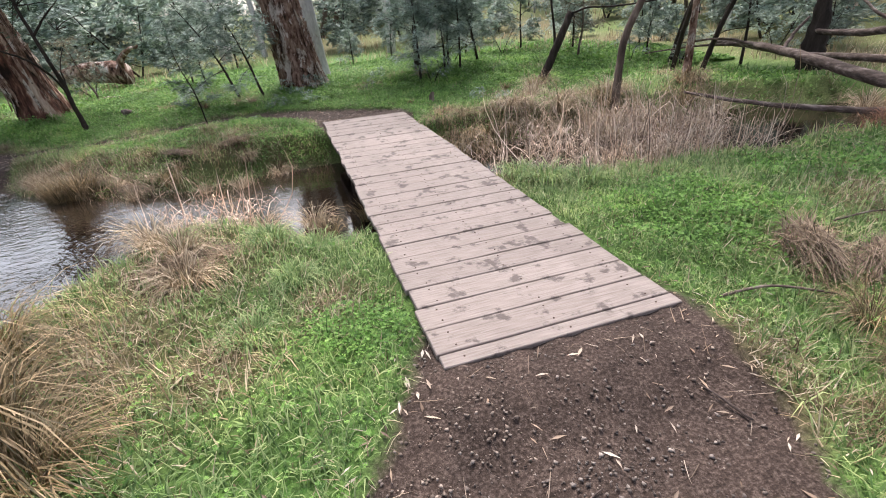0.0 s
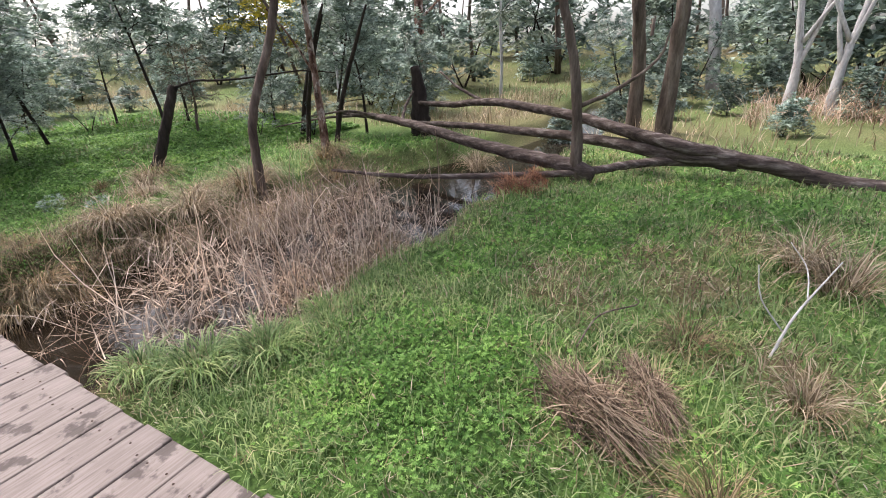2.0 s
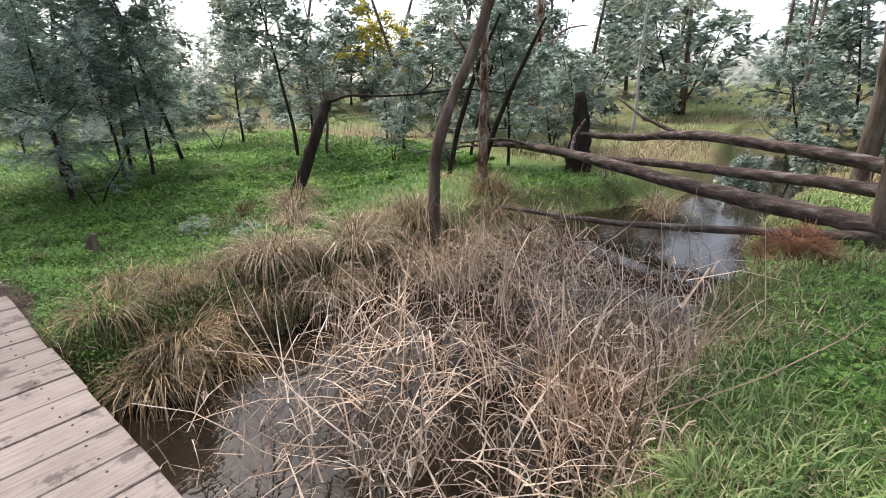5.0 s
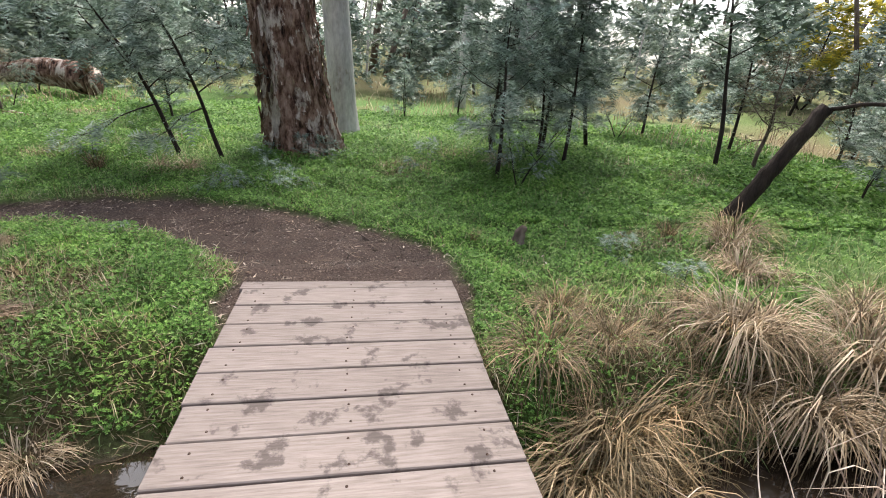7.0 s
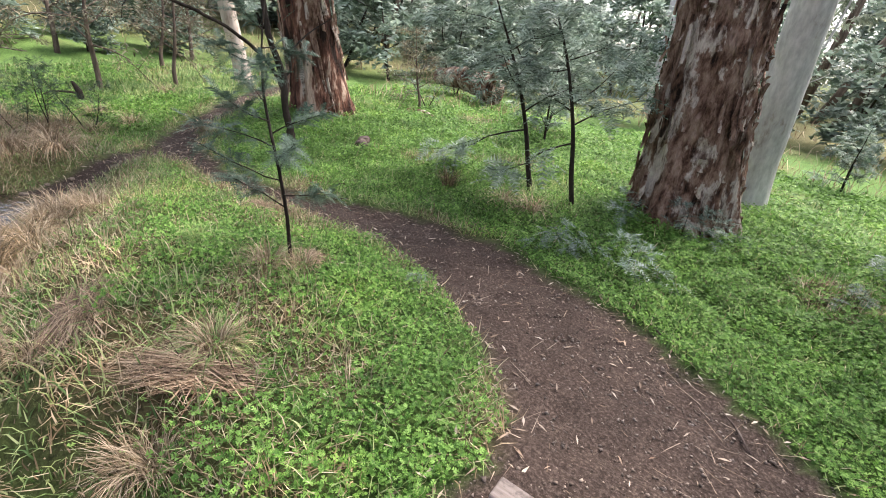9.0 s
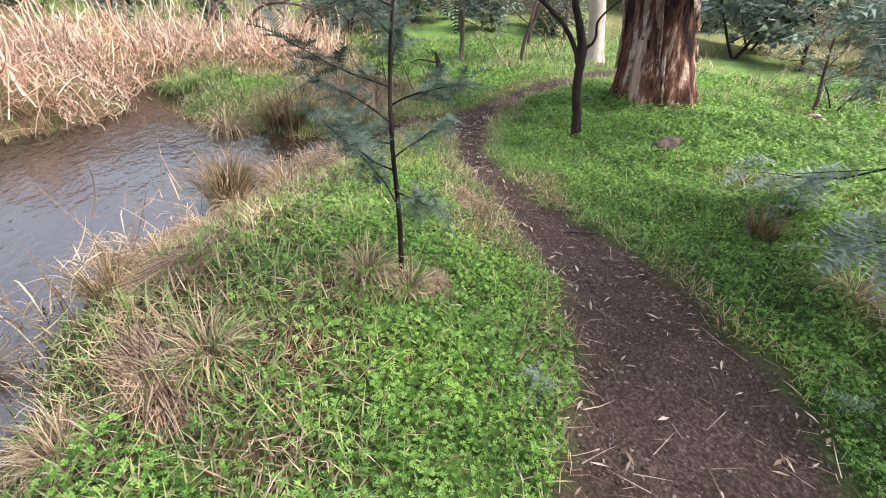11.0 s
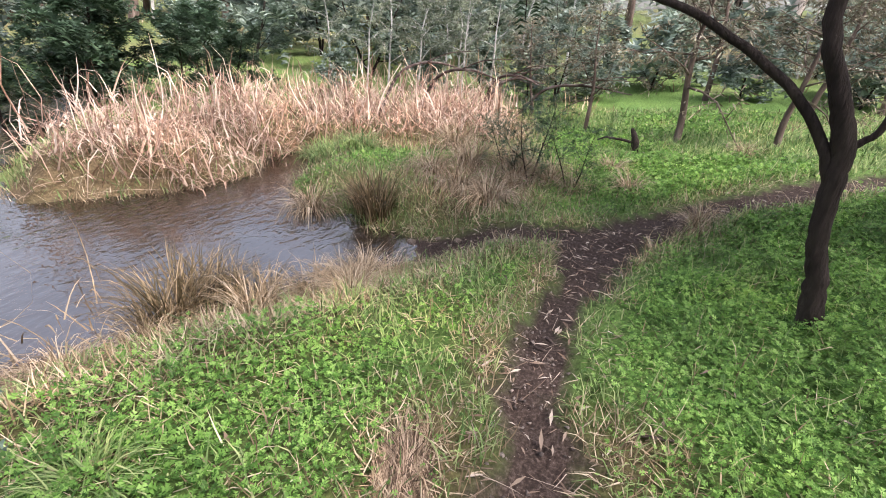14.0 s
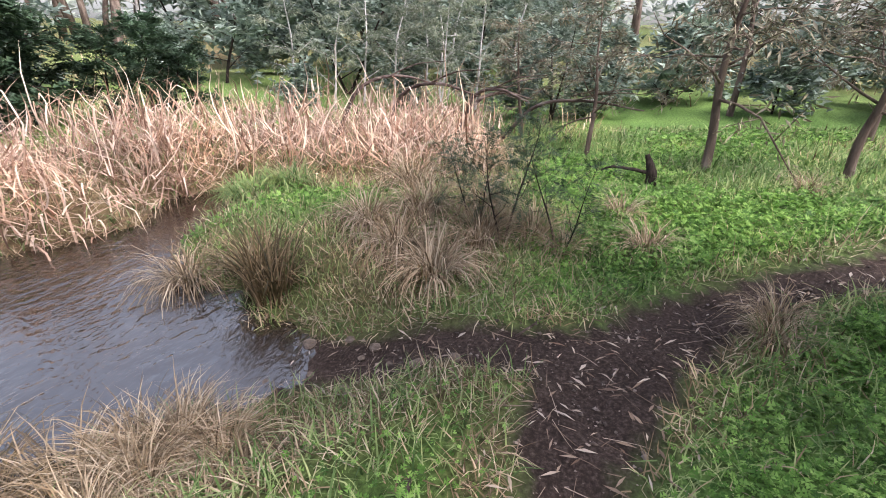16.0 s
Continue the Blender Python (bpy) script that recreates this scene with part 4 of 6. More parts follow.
def build_black_wattle():
    rng = np.random.default_rng(21)
    t = limb_tree("black_wattle", "black-barked wattle with an arching limb over the trail", [(-4.52, 9.55, -0.05), (-4.52, 9.5, 0.2), (-4.53, 9.44, 0.42), (-4.53, 9.41, 0.69), (-4.53, 9.39, 0.84), (-4.53, 9.3, 1.05), (-4.54, 9.2, 1.3), (-4.6, 9.15, 1.8), (-4.65, 9.1, 2.4), (-4.6, 9.1, 3.6)], [0.06, 0.046, 0.041, 0.043, 0.046, 0.036, 0.032, 0.028, 0.025, 0.016], M_BARK_DARK, 12,
                  [([(-4.53, 9.41, 0.64), (-4.55, 9.3, 0.86), (-4.57, 9.13, 1.05), (-4.6, 8.87, 1.23), (-4.63, 8.59, 1.36), (-4.68, 8.2, 1.49), (-4.8, 7.6, 1.64), (-4.9, 7.0, 1.76), (-5.0, 6.3, 2.0)], 0.025, 0.01),
                   ([(-4.53, 9.42, 0.82), (-4.52, 9.5, 0.93), (-4.52, 9.49, 1.1), (-4.51, 9.73, 1.33), (-4.5, 10.1, 1.55)], 0.016, 0.006),
                   ([(-4.6, 9.15, 1.7), (-4.3, 9.1, 2.0), (-3.9, 9.0, 2.3)], 0.025, 0.008)], 21, rough=0.025)
    o = np.array([-4.52, 9.55, -0.05])
    twigs = []
    for p, w, ln in (((-4.75, 8.1, 1.72), (-0.3, -0.8, 0.2), 0.9), ((-4.9, 7.3, 1.9), (0.1, -0.9, 0.2), 1.1), ((-4.9, 7.3, 1.85), (-0.6, -0.4, 0.3), 1.1), ((-5.0, 6.4, 2.1), (0.0, -1.0, 0.1), 1.2), ((-4.65, 9.12, 2.2), (0.4, -0.5, 0.4), 1.3), ((-4.65, 9.12, 2.4), (-0.5, 0.6, 0.4), 1.4), ((-4.6, 9.1, 2.8), (0.6, 0.4, 0.3), 1.5), ((-4.6, 9.1, 3.2), (-0.6, -0.6, 0.2), 1.6), ((-4.6, 9.1, 3.4), (0.5, -0.8, 0.2), 1.6), ((-4.5, 10.0, 1.8), (0.2, 0.9, 0.2), 0.9), ((-4.6, 9.2, 2.6), (0.1, 0.9, 0.25), 1.9), ((-4.6, 9.2, 2.9), (-0.4, 0.9, 0.2), 2.0), ((-4.6, 9.2, 3.1), (0.5, 0.8, 0.2), 1.9), ((-4.6, 9.2, 3.4), (0.0, 1.0, 0.2), 2.2), ((-4.6, 9.1, 3.5), (0.6, 1.0, 0.3), 2.2)):
        for _ in range(5):
            twigs.append(branch_line(rng, np.array(p) - o, np.array(w) + 0.35 * rng.standard_normal(3), ln * rng.uniform(0.6, 1.1), 5, 0.3))
    s, wood = Soup(), Soup()
    s.add(*crown_on(rng, twigs, 15, 0.16))
    for tw in twigs:
        tube(wood, tw, np.linspace(0.01, 0.003, len(tw)), 4)
    part("crown", s.mesh("crown", M_WATTLE_DARK), t)
    part("twigs", wood.mesh("twigs", M_BARK_DARK), t)


build_black_wattle()


def build_saplings():
    fine, loose, coarse, sparse = (7, 0.33, 0.10), (5, 0.36, 0.15), (3, 0.42, 0.26), (2, 0.48, 0.34)
    kinds = [wattle("wattle_sapling", "young silver wattle with feathery grey-green leaves", 31, 2.6, 0.035, 12, 13, 0.23, first=0.3, style=fine),
             wattle("wattle_sapling", "young silver wattle with several dark stems", 32, 2.9, 0.034, 8, 9, 0.24, first=0.3, stems=2, style=fine),
             wattle("wattle_tree", "silver wattle with a thick feathery grey-green crown", 33, 4.6, 0.06, 16, 15, 0.34, first=0.12, reach=0.42, style=loose),
             wattle("wattle_tree", "silver wattle with dark stems and drooping grey crown", 34, 4.2, 0.055, 9, 13, 0.34, first=0.12, stems=2, reach=0.42, style=loose),
             wattle("gum_sapling", "slender pale gum sapling with hanging grey leaves", 35, 5.5, 0.05, 14, 36, 0.2, M_GUMLEAF, M_BARK_PALE, 0.2, 0.3, "lance"),
             wattle("dark_wattle", "dense dark green wattle bush on the far bank", 36, 3.6, 0.07, 17, 28, 0.3, M_WATTLE_DARK, M_BARK_DARK, 0.22, 0.55, style=coarse),
             wattle("bare_shrub", "grey half-bare shrub of thin twigs", 37, 2.4, 0.045, 20, 22, 0.09, M_DRYLEAF, M_BARK_GREY, 0.28, 0.5, "lance", up=0.35),
             wattle("wattle_tree", "silver wattle standing in the wood behind", 38, 4.8, 0.06, 15, 11, 0.46, None, None, 0.1, 0.42, style=sparse, far=True),
             wattle("wattle_tree", "many-stemmed silver wattle in the wood behind", 39, 4.2, 0.055, 8, 11, 0.46, None, None, 0.1, 0.44, style=sparse, stems=2, far=True),
             wattle("wattle_bush", "low rounded grey-green wattle bush", 40, 2.2, 0.04, 14, 11, 0.38, None, None, 0.06, 0.6, style=sparse, far=True),
             wattle("gum_sapling", "thin grey gum sapling in the wood behind", 43, 6.0, 0.06, 13, 22, 0.32, M_GUMLEAF, M_BARK_PALE, 0.15, 0.3, "lance", far=True),
             wattle("flowering_wattle", "wattle with yellow blossom far among the trees", 44, 4.6, 0.06, 12, 12, 0.4, M_BLOSSOM, None, 0.35, 0.42, style=coarse, far=True),
             wattle("wattle_seedling", "thin dark-stemmed wattle seedling with sparse green fronds", 45, 1.05, 0.012, 9, 4, 0.12, M_WATTLE_DARK, M_BARK_DARK, 0.3, 0.4, up=0.7, style=(8, 0.3, 0.06), stems=2),
             # added canopy, placed to shade the northeast bank and darken the creek
             wattle("tall_wattle", "tall dark-stemmed wattle with a broad hanging crown, added for shade", 46, 7.6, 0.075, 14, 13, 0.5, M_WATTLE, None, 0.42, 0.4, style=coarse, far=True)]
    rng = np.random.default_rng(8)
    spots = [(0, 2.75, 10.1, 1.0), (1, 2.95, 9.7, 0.42), (0, 4.12, 10.95, 1.0), (1, 4.6, 12.9, 1.1), (0, 3.77, 11.2, 0.9), (0, 4.1, 11.9, 1.1), (1, 6.9, 14.2, 1.1), (0, 7.8, 14.6, 1.1), (0, 3.0, 11.4, 1.0), (1, 4.0, 12.3, 1.0), (1, 3.4, 12.6, 1.2),
             (5, -7.2, 0.4, 0.62), (5, -8.6, 1.0, 0.65), (5, -6.6, -0.8, 0.65), (5, -9.8, 0.4, 0.75), (12, -6.77, 7.72, 1.0), (12, -6.78, 8.13, 0.8), (12, -6.9, 7.45, 0.75), (6, -9.2, 9.27, 1.15), (6, -8.67, 10.3, 0.8), (6, -10.9, 11.2, 0.95), (6, -9.8, 8.0, 0.7), (5, -7.6, -0.6, 0.75), (5, -9.2, 1.6, 0.6), (5, -8.0, 0.2, 0.7),
             (3, -11.8, 7.2, 0.5), (9, -14.5, 9.0, 0.8), (9, -15.5, 11.5, 0.9), (9, -16.0, 8.0, 0.9), (9, -14.0, 12.5, 0.8), (6, -13.0, 10.0, 1.2), (6, -12.0, 12.5, 1.1), (4, -15.0, 7.0, 0.8), (4, -16.5, 10.0, 0.9), (4, -17.0, 12.5, 0.9), (4, -15.5, 13.5, 0.8), (9, -18.0, 10.0, 1.1), (9, -17.5, 13.0, 1.1), (9, 12.5, -1.5, 0.45), (9, 14.0, 2.0, 0.6), (9, 15.5, -0.5, 0.6), (9, 13.0, 3.4, 0.5), (9, 17.0, 1.0, 0.8), (9, 16.0, -3.5, 0.7), (9, 18.5, -1.5, 0.8), (2, 17.5, 2.5, 0.7), (2, 19.0, 0.5, 0.7), (9, 14.6, 0.8, 0.5), (13, 3.4, 12.9, 0.75), (13, 5.3, 12.5, 0.8), (13, 7.2, 11.2, 0.8), (13, 10.6, 8.9, 0.8), (4, -11.8, 4.2, 0.6), (4, -12.3, 5.0, 0.65), (4, -12.8, 3.0, 0.65), (4, -11.4, 3.2, 0.55), (4, -13.4, 6.0, 0.7), (4, -14.2, 4.4, 0.7), (4, -12.0, 5.8, 0.6), (4, -11.6, 2.2, 0.65), (4, -12.6, 4.6, 0.6), (4, -13.0, 3.8, 0.65), (4, -11.6, 5.3, 0.55), (9, -11.0, 2.6, 0.5), (9, -12.6, 4.0, 0.6), (9, -13.2, 5.2, 0.6), (9, -12.2, 6.6, 0.6), (9, -12.8, 7.8, 0.7), (9, -13.0, 10.6, 0.7), (9, -12.6, 12.4, 0.8), (6, -10.4, 7.0, 0.6),
             (1, -5.6, 14.0, 0.9), (6, -5.3, 13.3, 0.6), (2, -3.2, 15.0, 0.65), (3, -6.8, 17.0, 0.7), (2, -2.6, 13.4, 0.55), (3, 2.0, 16.4, 0.65), (2, 3.6, 17.2, 0.7), (3, 6.6, 17.6, 0.7), (2, 5.9, 15.2, 0.65), (0, 8.8, 12.8, 1.2), (2, 9.8, 10.4, 0.7), (3, 9.4, 8.6, 0.65), (1, 8.6, 9.6, 1.1), (0, 10.3, 7.6, 1.2), (2, 11.6, 6.6, 0.7), (3, 12.6, 8.6, 0.7), (2, 10.8, 12.0, 0.75), (6, 8.0, 11.2, 0.8), (11, 19.0, 21.5, 1.1), (11, 21.0, 20.0, 0.9)]
    used = set()
    for k, x, y, size in spots:
        if k in used:
            place(kinds[k], x, y, rng.uniform(0, 360), size, rng.uniform(-3, 3))
        else:
            used.add(k)
            set_at(kinds[k], x, y, rng.uniform(0, 360), size)
    for x, y, size, lean in ((-1.57, 10.55, 0.98, 15), (-1.03, 10.5, 0.95, 12)):
        copy_thing(kinds[0], Matrix.Translation((x, y, ground_z(x, y))) @ Matrix.Rotation(radians(-lean), 4, "Y") @ Matrix.Rotation(radians(4), 4, "X") @ pose(0, 0, 0, 0, 0, 90 * x) @ Matrix.Scale(size, 4))
    # the wood behind, thinning where the meadow and the creek lie open
    count, tries = 0, 0
    taken = [(x, y) for _, x, y, _ in spots]
    while count < 200 and tries < 9000:
        tries += 1
        a, r = rng.uniform(0, 6.283), 13.5 + 24 * rng.uniform(0, 1) ** 0.9
        x, y = 0.5 + r * math.cos(a), 5.5 + r * math.sin(a)
        open_east = abs(y - 0.5) < 4.0 and 9 < x < 19
        meadow = -15 < x < -6 and 8.5 < y < 15
        if open_east or meadow or (x < -12 and 5 < y < 18 and rng.uniform() < 0.9) or (x > 20 and rng.uniform() < 0.55) or (y < -4 and rng.uniform() < 0.6) or min((x - u) ** 2 + (y - v) ** 2 for u, v in taken) < 1.9:
            continue
        taken.append((x, y))
        count += 1
        k = int(rng.choice([7, 8, 7, 8, 10, 9, 9]))
        size = rng.uniform(0.5, 0.85) * (1.0 + 0.05 * max(r - 15, 0))
        if k in used:
            place(kinds[k], x, y, rng.uniform(0, 360), size, rng.uniform(-4, 4))
        else:
            used.add(k)
            set_at(kinds[k], x, y, rng.uniform(0, 360), size)
    # trunks of tall gums standing in the wood
    gums = []
    for n in range(26):
        a, r = rng.uniform(0, 6.283), rng.uniform(15, 34)
        x, y = 0.5 + r * math.cos(a), 5.5 + r * math.sin(a)
        if (abs(y - 0.06 * x) < 3 and 9 < x < 19) or (x < -8 and 0 < y < 15):
            continue
        if len(gums) < 4:
            s = Soup()
            line = bezier(branch_line(rng, (0, 0, -0.2), (0.1 * rng.standard_normal(), 0.1 * rng.standard_normal(), 1), 9, 6, 0.12, 0.06), 3)
            tube(s, line, np.linspace(0.22, 0.09, len(line)), 9, 0.05, rng)
            for _ in range(5):
                i = rng.integers(4, len(line) - 2)
                b = branch_line(rng, line[i], (rng.standard_normal(), rng.standard_normal(), 0.8), rng.uniform(1.5, 3), 5, 0.3)
                tube(s, b, np.linspace(0.07, 0.015, len(b)), 6)
            t = tagged(new("gum_tree"), "tall gum trunk standing in the wood behind", "tree")
            part("trunk", s.mesh("trunk", (M_BARK_GREY, M_BARK_PALE, M_BARK_GREY, M_BARK_RED)[len(gums)], True), t)
            set_at(t, x, y)
            gums.append(t)
        else:
            place(gums[n % 4], x, y, rng.uniform(0, 360), rng.uniform(0.7, 1.4), rng.uniform(-6, 6))


build_saplings()


def build_far_woods():
    """The edge of the wood all round, many thin layers of hanging leaves."""
    rng = np.random.default_rng(55)
    n = 7500
    a, r = rng.uniform(0, 6.283, n), rng.uniform(36, 58, n)
    x, y = r * np.cos(a), 5 + r * np.sin(a)
    top = 6.5 + 2.2 * wave(x, y, 0.18, 31) + 1.6 * wave(x, y, 0.5, 33)
    top = top * (1 - 0.62 * step(5, 30, x)) * (1 - 0.35 * step(-8, -30, x))
    z = height(x, y) + top * rng.uniform(0.02, 1.0, n)
    clump = wave(x, y + 2.0 * z, 0.55, 35) > -0.3
    base = np.stack([x, y, z], 1)[clump]
    way = rng.standard_normal((len(base), 3)) * [1, 1, 0.7]
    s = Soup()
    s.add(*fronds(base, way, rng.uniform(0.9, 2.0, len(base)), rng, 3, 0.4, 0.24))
    tagged(new("far_woods", s.mesh("far_woods", M_HAZED_LEAF)), "distant woodland closing the view, its grey-green paled as by haze", "woods", kind="stuff")
    s = Soup()
    for _ in range(170):
        q, d = rng.uniform(0, 6.283), rng.uniform(24, 52)
        px, py = d * math.cos(q), 5 + d * math.sin(q)
        line = branch_line(rng, (px, py, ground_z(px, py) - 0.2), (0.15 * rng.standard_normal(), 0.15 * rng.standard_normal(), 1), rng.uniform(6, 11), 4, 0.15, 0.05)
        tube(s, line, np.linspace(rng.uniform(0.1, 0.24), 0.05, len(line)), 5)
    tagged(new("far_trunks", s.mesh("far_trunks", M_BARK_GREY, True)), "grey trunks of the distant woodland", "woods", kind="stuff")


build_far_woods()


# ---- saplings, stumps and loose wood ----
def build_near_things():
    foot = np.array((-1.94, 7.43, ground_z(-1.94, 7.43) - 0.03))
    t = limb_tree("wattle_sapling", "slender wattle sapling with feathery blue-green fronds by the trail", [foot, (-1.955, 7.40, 0.35), (-1.985, 7.36, 0.66), (-2.03, 7.345, 0.85), (-2.10, 7.34, 1.1), (-2.14, 7.36, 1.4), (-2.13, 7.4, 1.75)], [0.014, 0.012, 0.0105, 0.0095, 0.008, 0.005, 0.003], M_BARK_DARK, 8, (), 41)
    rng = np.random.default_rng(41)
    twigs = []
    for k, (z, a, ln) in enumerate(((0.42, 200, 0.42), (0.5, 20, 0.34), (0.6, 255, 0.5), (0.66, 130, 0.4), (0.72, 320, 0.5), (0.8, 225, 0.45), (0.88, 60, 0.36), (0.95, 290, 0.48), (1.05, 175, 0.36), (1.15, 330, 0.36), (1.25, 240, 0.3), (1.35, 90, 0.28), (1.45, 280, 0.25))):
        p = np.array((np.interp(z, [0.35, 0.66, 1.1, 1.4], [-1.955, -1.985, -2.10, -2.14]), np.interp(z, [0.35, 0.66, 1.1, 1.4], [7.40, 7.36, 7.34, 7.36]), z)) - foot
        limb = branch_line(rng, p, (math.cos(radians(a)), math.sin(radians(a)), 0.35), ln, 5, 0.22, 0.02)
        wood = Soup()
        tube(wood, limb, np.linspace(0.005, 0.0015, len(limb)), 5)
        part("branch", wood.mesh("branch", M_BARK_DARK, True), t)
        twigs += [limb, limb[2:]]
    crown = Soup()
    crown.add(*crown_on(rng, twigs, 26, 0.12, 0.04, droop=0.05, style=(13, 0.26, 0.05)))
    part("crown", crown.mesh("crown", M_FEATHER), t)
    tuft = wattle("wattle_seedling", "low blue-grey wattle seedling in clover by the path", 42, 0.45, 0.006, 5, 4, 0.15, first=0.1, reach=0.7, up=0.2, style=(8, 0.3, 0.07))
    set_at(tuft, -0.14, 9.44)
    for x, y, s in ((-0.78, 9.42, 1.0), (-0.6, 9.5, 0.7), (0.1, 10.6, 1.4), (0.35, 10.75, 1.3), (-0.5, 10.5, 1.2), (3.3, 7.6, 1.0), (1.5, 10.2, 0.8), (1.9, 11.2, 1.2), (3.6, 7.0, 0.9), (-2.5, 10.3, 1.2), (-1.2, 7.9, 0.45)):
        place(tuft, x, y, 70 * x + 31 * y, 0.7 * s)
    block = tagged(new("brick", box_mesh("brick", 0.06, 0.085, 0.04, 0.006, M_STONE)), "small broken brown brick half sunk in straw", "brick")
    block.matrix_basis = pose(-3.11, 7.99, ground_z(-3.11, 7.99) + 0.02, 4, 6, 25)
    limb_tree("stump", "small broken brown stump standing in clover", [(2.3, 7.75, -0.15), (2.3, 7.74, 0.05), (2.33, 7.72, 0.16)], [0.055, 0.05, 0.03], M_BARK_GREY, 9, (), 12, "stump", "wood", 0.16)
    limb_tree("log", "short cut grey log lying in the clover", [(-3.78, 10.02, 0.12), (-3.84, 10.12, 0.125), (-3.93, 10.26, 0.125), (-4.02, 10.4, 0.12)], [0.066, 0.072, 0.066, 0.05], M_DEADWOOD, 10, (), 13, "log", "wood", 0.1)
    limb_tree("log", "thick old brown log with broken pale wood", [(-5.2, 16.2, 0.55), (-6.2, 16.6, 0.62), (-7.4, 16.9, 0.55)], [0.34, 0.3, 0.2], M_BARK_RED, 12, [([(-5.4, 16.2, 0.7), (-5.0, 16.0, 1.15), (-4.6, 16.0, 1.3)], 0.12, 0.03)], 14, "log", "wood")
    limb_tree("log", "low brown log lying across the meadow", [(-4.6, 12.9, 0.12), (-5.0, 13.05, 0.15), (-5.5, 13.2, 0.12)], [0.06, 0.075, 0.04], M_BARK_RED, 9, (), 15, "log", "wood")
    limb_tree("stump", "small dark stump with a bare root in the meadow", [(-8.6, 8.75, -0.3), (-8.6, 8.72, -0.1), (-8.63, 8.66, 0.05)], [0.05, 0.045, 0.02], M_BARK_DARK, 8, [([(-8.6, 8.7, -0.12), (-8.55, 8.4, -0.08), (-8.55, 8.25, -0.12)], 0.02, 0.008)], 16, "stump", "wood")
    limb_tree("dead_branch", "bare forked grey dead branch stuck in the grass", [(3.7, -0.75, -0.1), (3.85, -0.85, 0.2), (4.1, -1.05, 0.5)], [0.011, 0.008, 0.004], M_BARK_PALE, 6, [([(3.8, -0.8, 0.1), (3.8, -0.65, 0.3), (3.85, -0.6, 0.5)], 0.006, 0.003), ([(3.9, -0.9, 0.28), (4.15, -0.9, 0.4), (4.3, -0.8, 0.52)], 0.005, 0.003)], 17, "branch", "wood")
    limb_tree("stick", "thin brown stick lying on the grass", [(1.75, -0.02, -0.02), (2.05, -0.1, 0.02), (2.35, -0.3, 0.0)], [0.009, 0.008, 0.005], M_BARK_GREY, 6, (), 18, "stick", "wood")
    limb_tree("stick", "thin curved stick lying on the bank grass", [(3.1, 0.3, 0.08), (3.5, 0.25, 0.1), (3.8, 0.05, 0.08), (3.95, 0.1, 0.06)], [0.007, 0.006, 0.005, 0.003], M_BARK_GREY, 6, (), 19, "stick", "wood")
    for k, (x, y, z, a, n) in enumerate(((-9.6, 5.2, 0.55, 75, 1.6), (-9.9, 6.2, 0.5, 60, 1.3), (-9.3, 4.6, 0.6, 110, 1.5), (-10.2, 6.8, 0.35, 85, 1.8), (-9.2, 6.4, 0.45, 130, 1.1))):
        c, q = math.cos(radians(a)), math.sin(radians(a))
        limb_tree("dead_branch", "grey fallen branch caught on the dead reeds", [(x, y, ground_z(x, y)), (x + 0.25 * n * c, y + 0.25 * n * q, z * 0.7), (x + 0.6 * n * c, y + 0.6 * n * q, z), (x + n * c, y + n * q, z * 0.8)], [0.03, 0.026, 0.02, 0.008], M_DEADWOOD, 6, [([(x + 0.5 * n * c, y + 0.5 * n * q, z * 0.95), (x + 0.7 * n * c + 0.1, y + 0.7 * n * q + 0.15, z + 0.15), (x + 0.9 * n * c + 0.1, y + 0.9 * n * q + 0.3, z + 0.2)], 0.012, 0.004)], 80 + k, "branch", "wood")
    for k, (x, y, a, n) in enumerate(((-3.1, 8.7, 20, 0.3), (-2.6, 8.62, 80, 0.35), (-2.9, 8.72, 60, 0.25), (-1.4, 9.2, 150, 0.4), (0.3, 8.75, 140, 0.25), (-4.05, 8.35, 35, 0.3), (-3.95, 8.3, 70, 0.25), (-4.6, 8.0, 10, 0.35), (-5.6, 8.1, 160, 0.5), (-3.5, 8.75, 100, 0.2), (-3.2, 9.1, 30, 0.25), (0.9, 8.0, 120, 0.3), (1.2, -0.75, 100, 0.3), (0.2, -0.9, 30, 0.22))):
        c, s, z = math.cos(radians(a)), math.sin(radians(a)), ground_z(x, y)
        limb_tree("stick", "small dry stick lying on the trodden soil", [(x, y, z + 0.015), (x + c * n * 0.5, y + s * n * 0.5 + 0.02, z + 0.02), (x + c * n, y + s * n, z + 0.015)], [0.007, 0.006, 0.003], M_DEADWOOD, 5, (), 50 + k, "stick", "wood")


build_near_things()


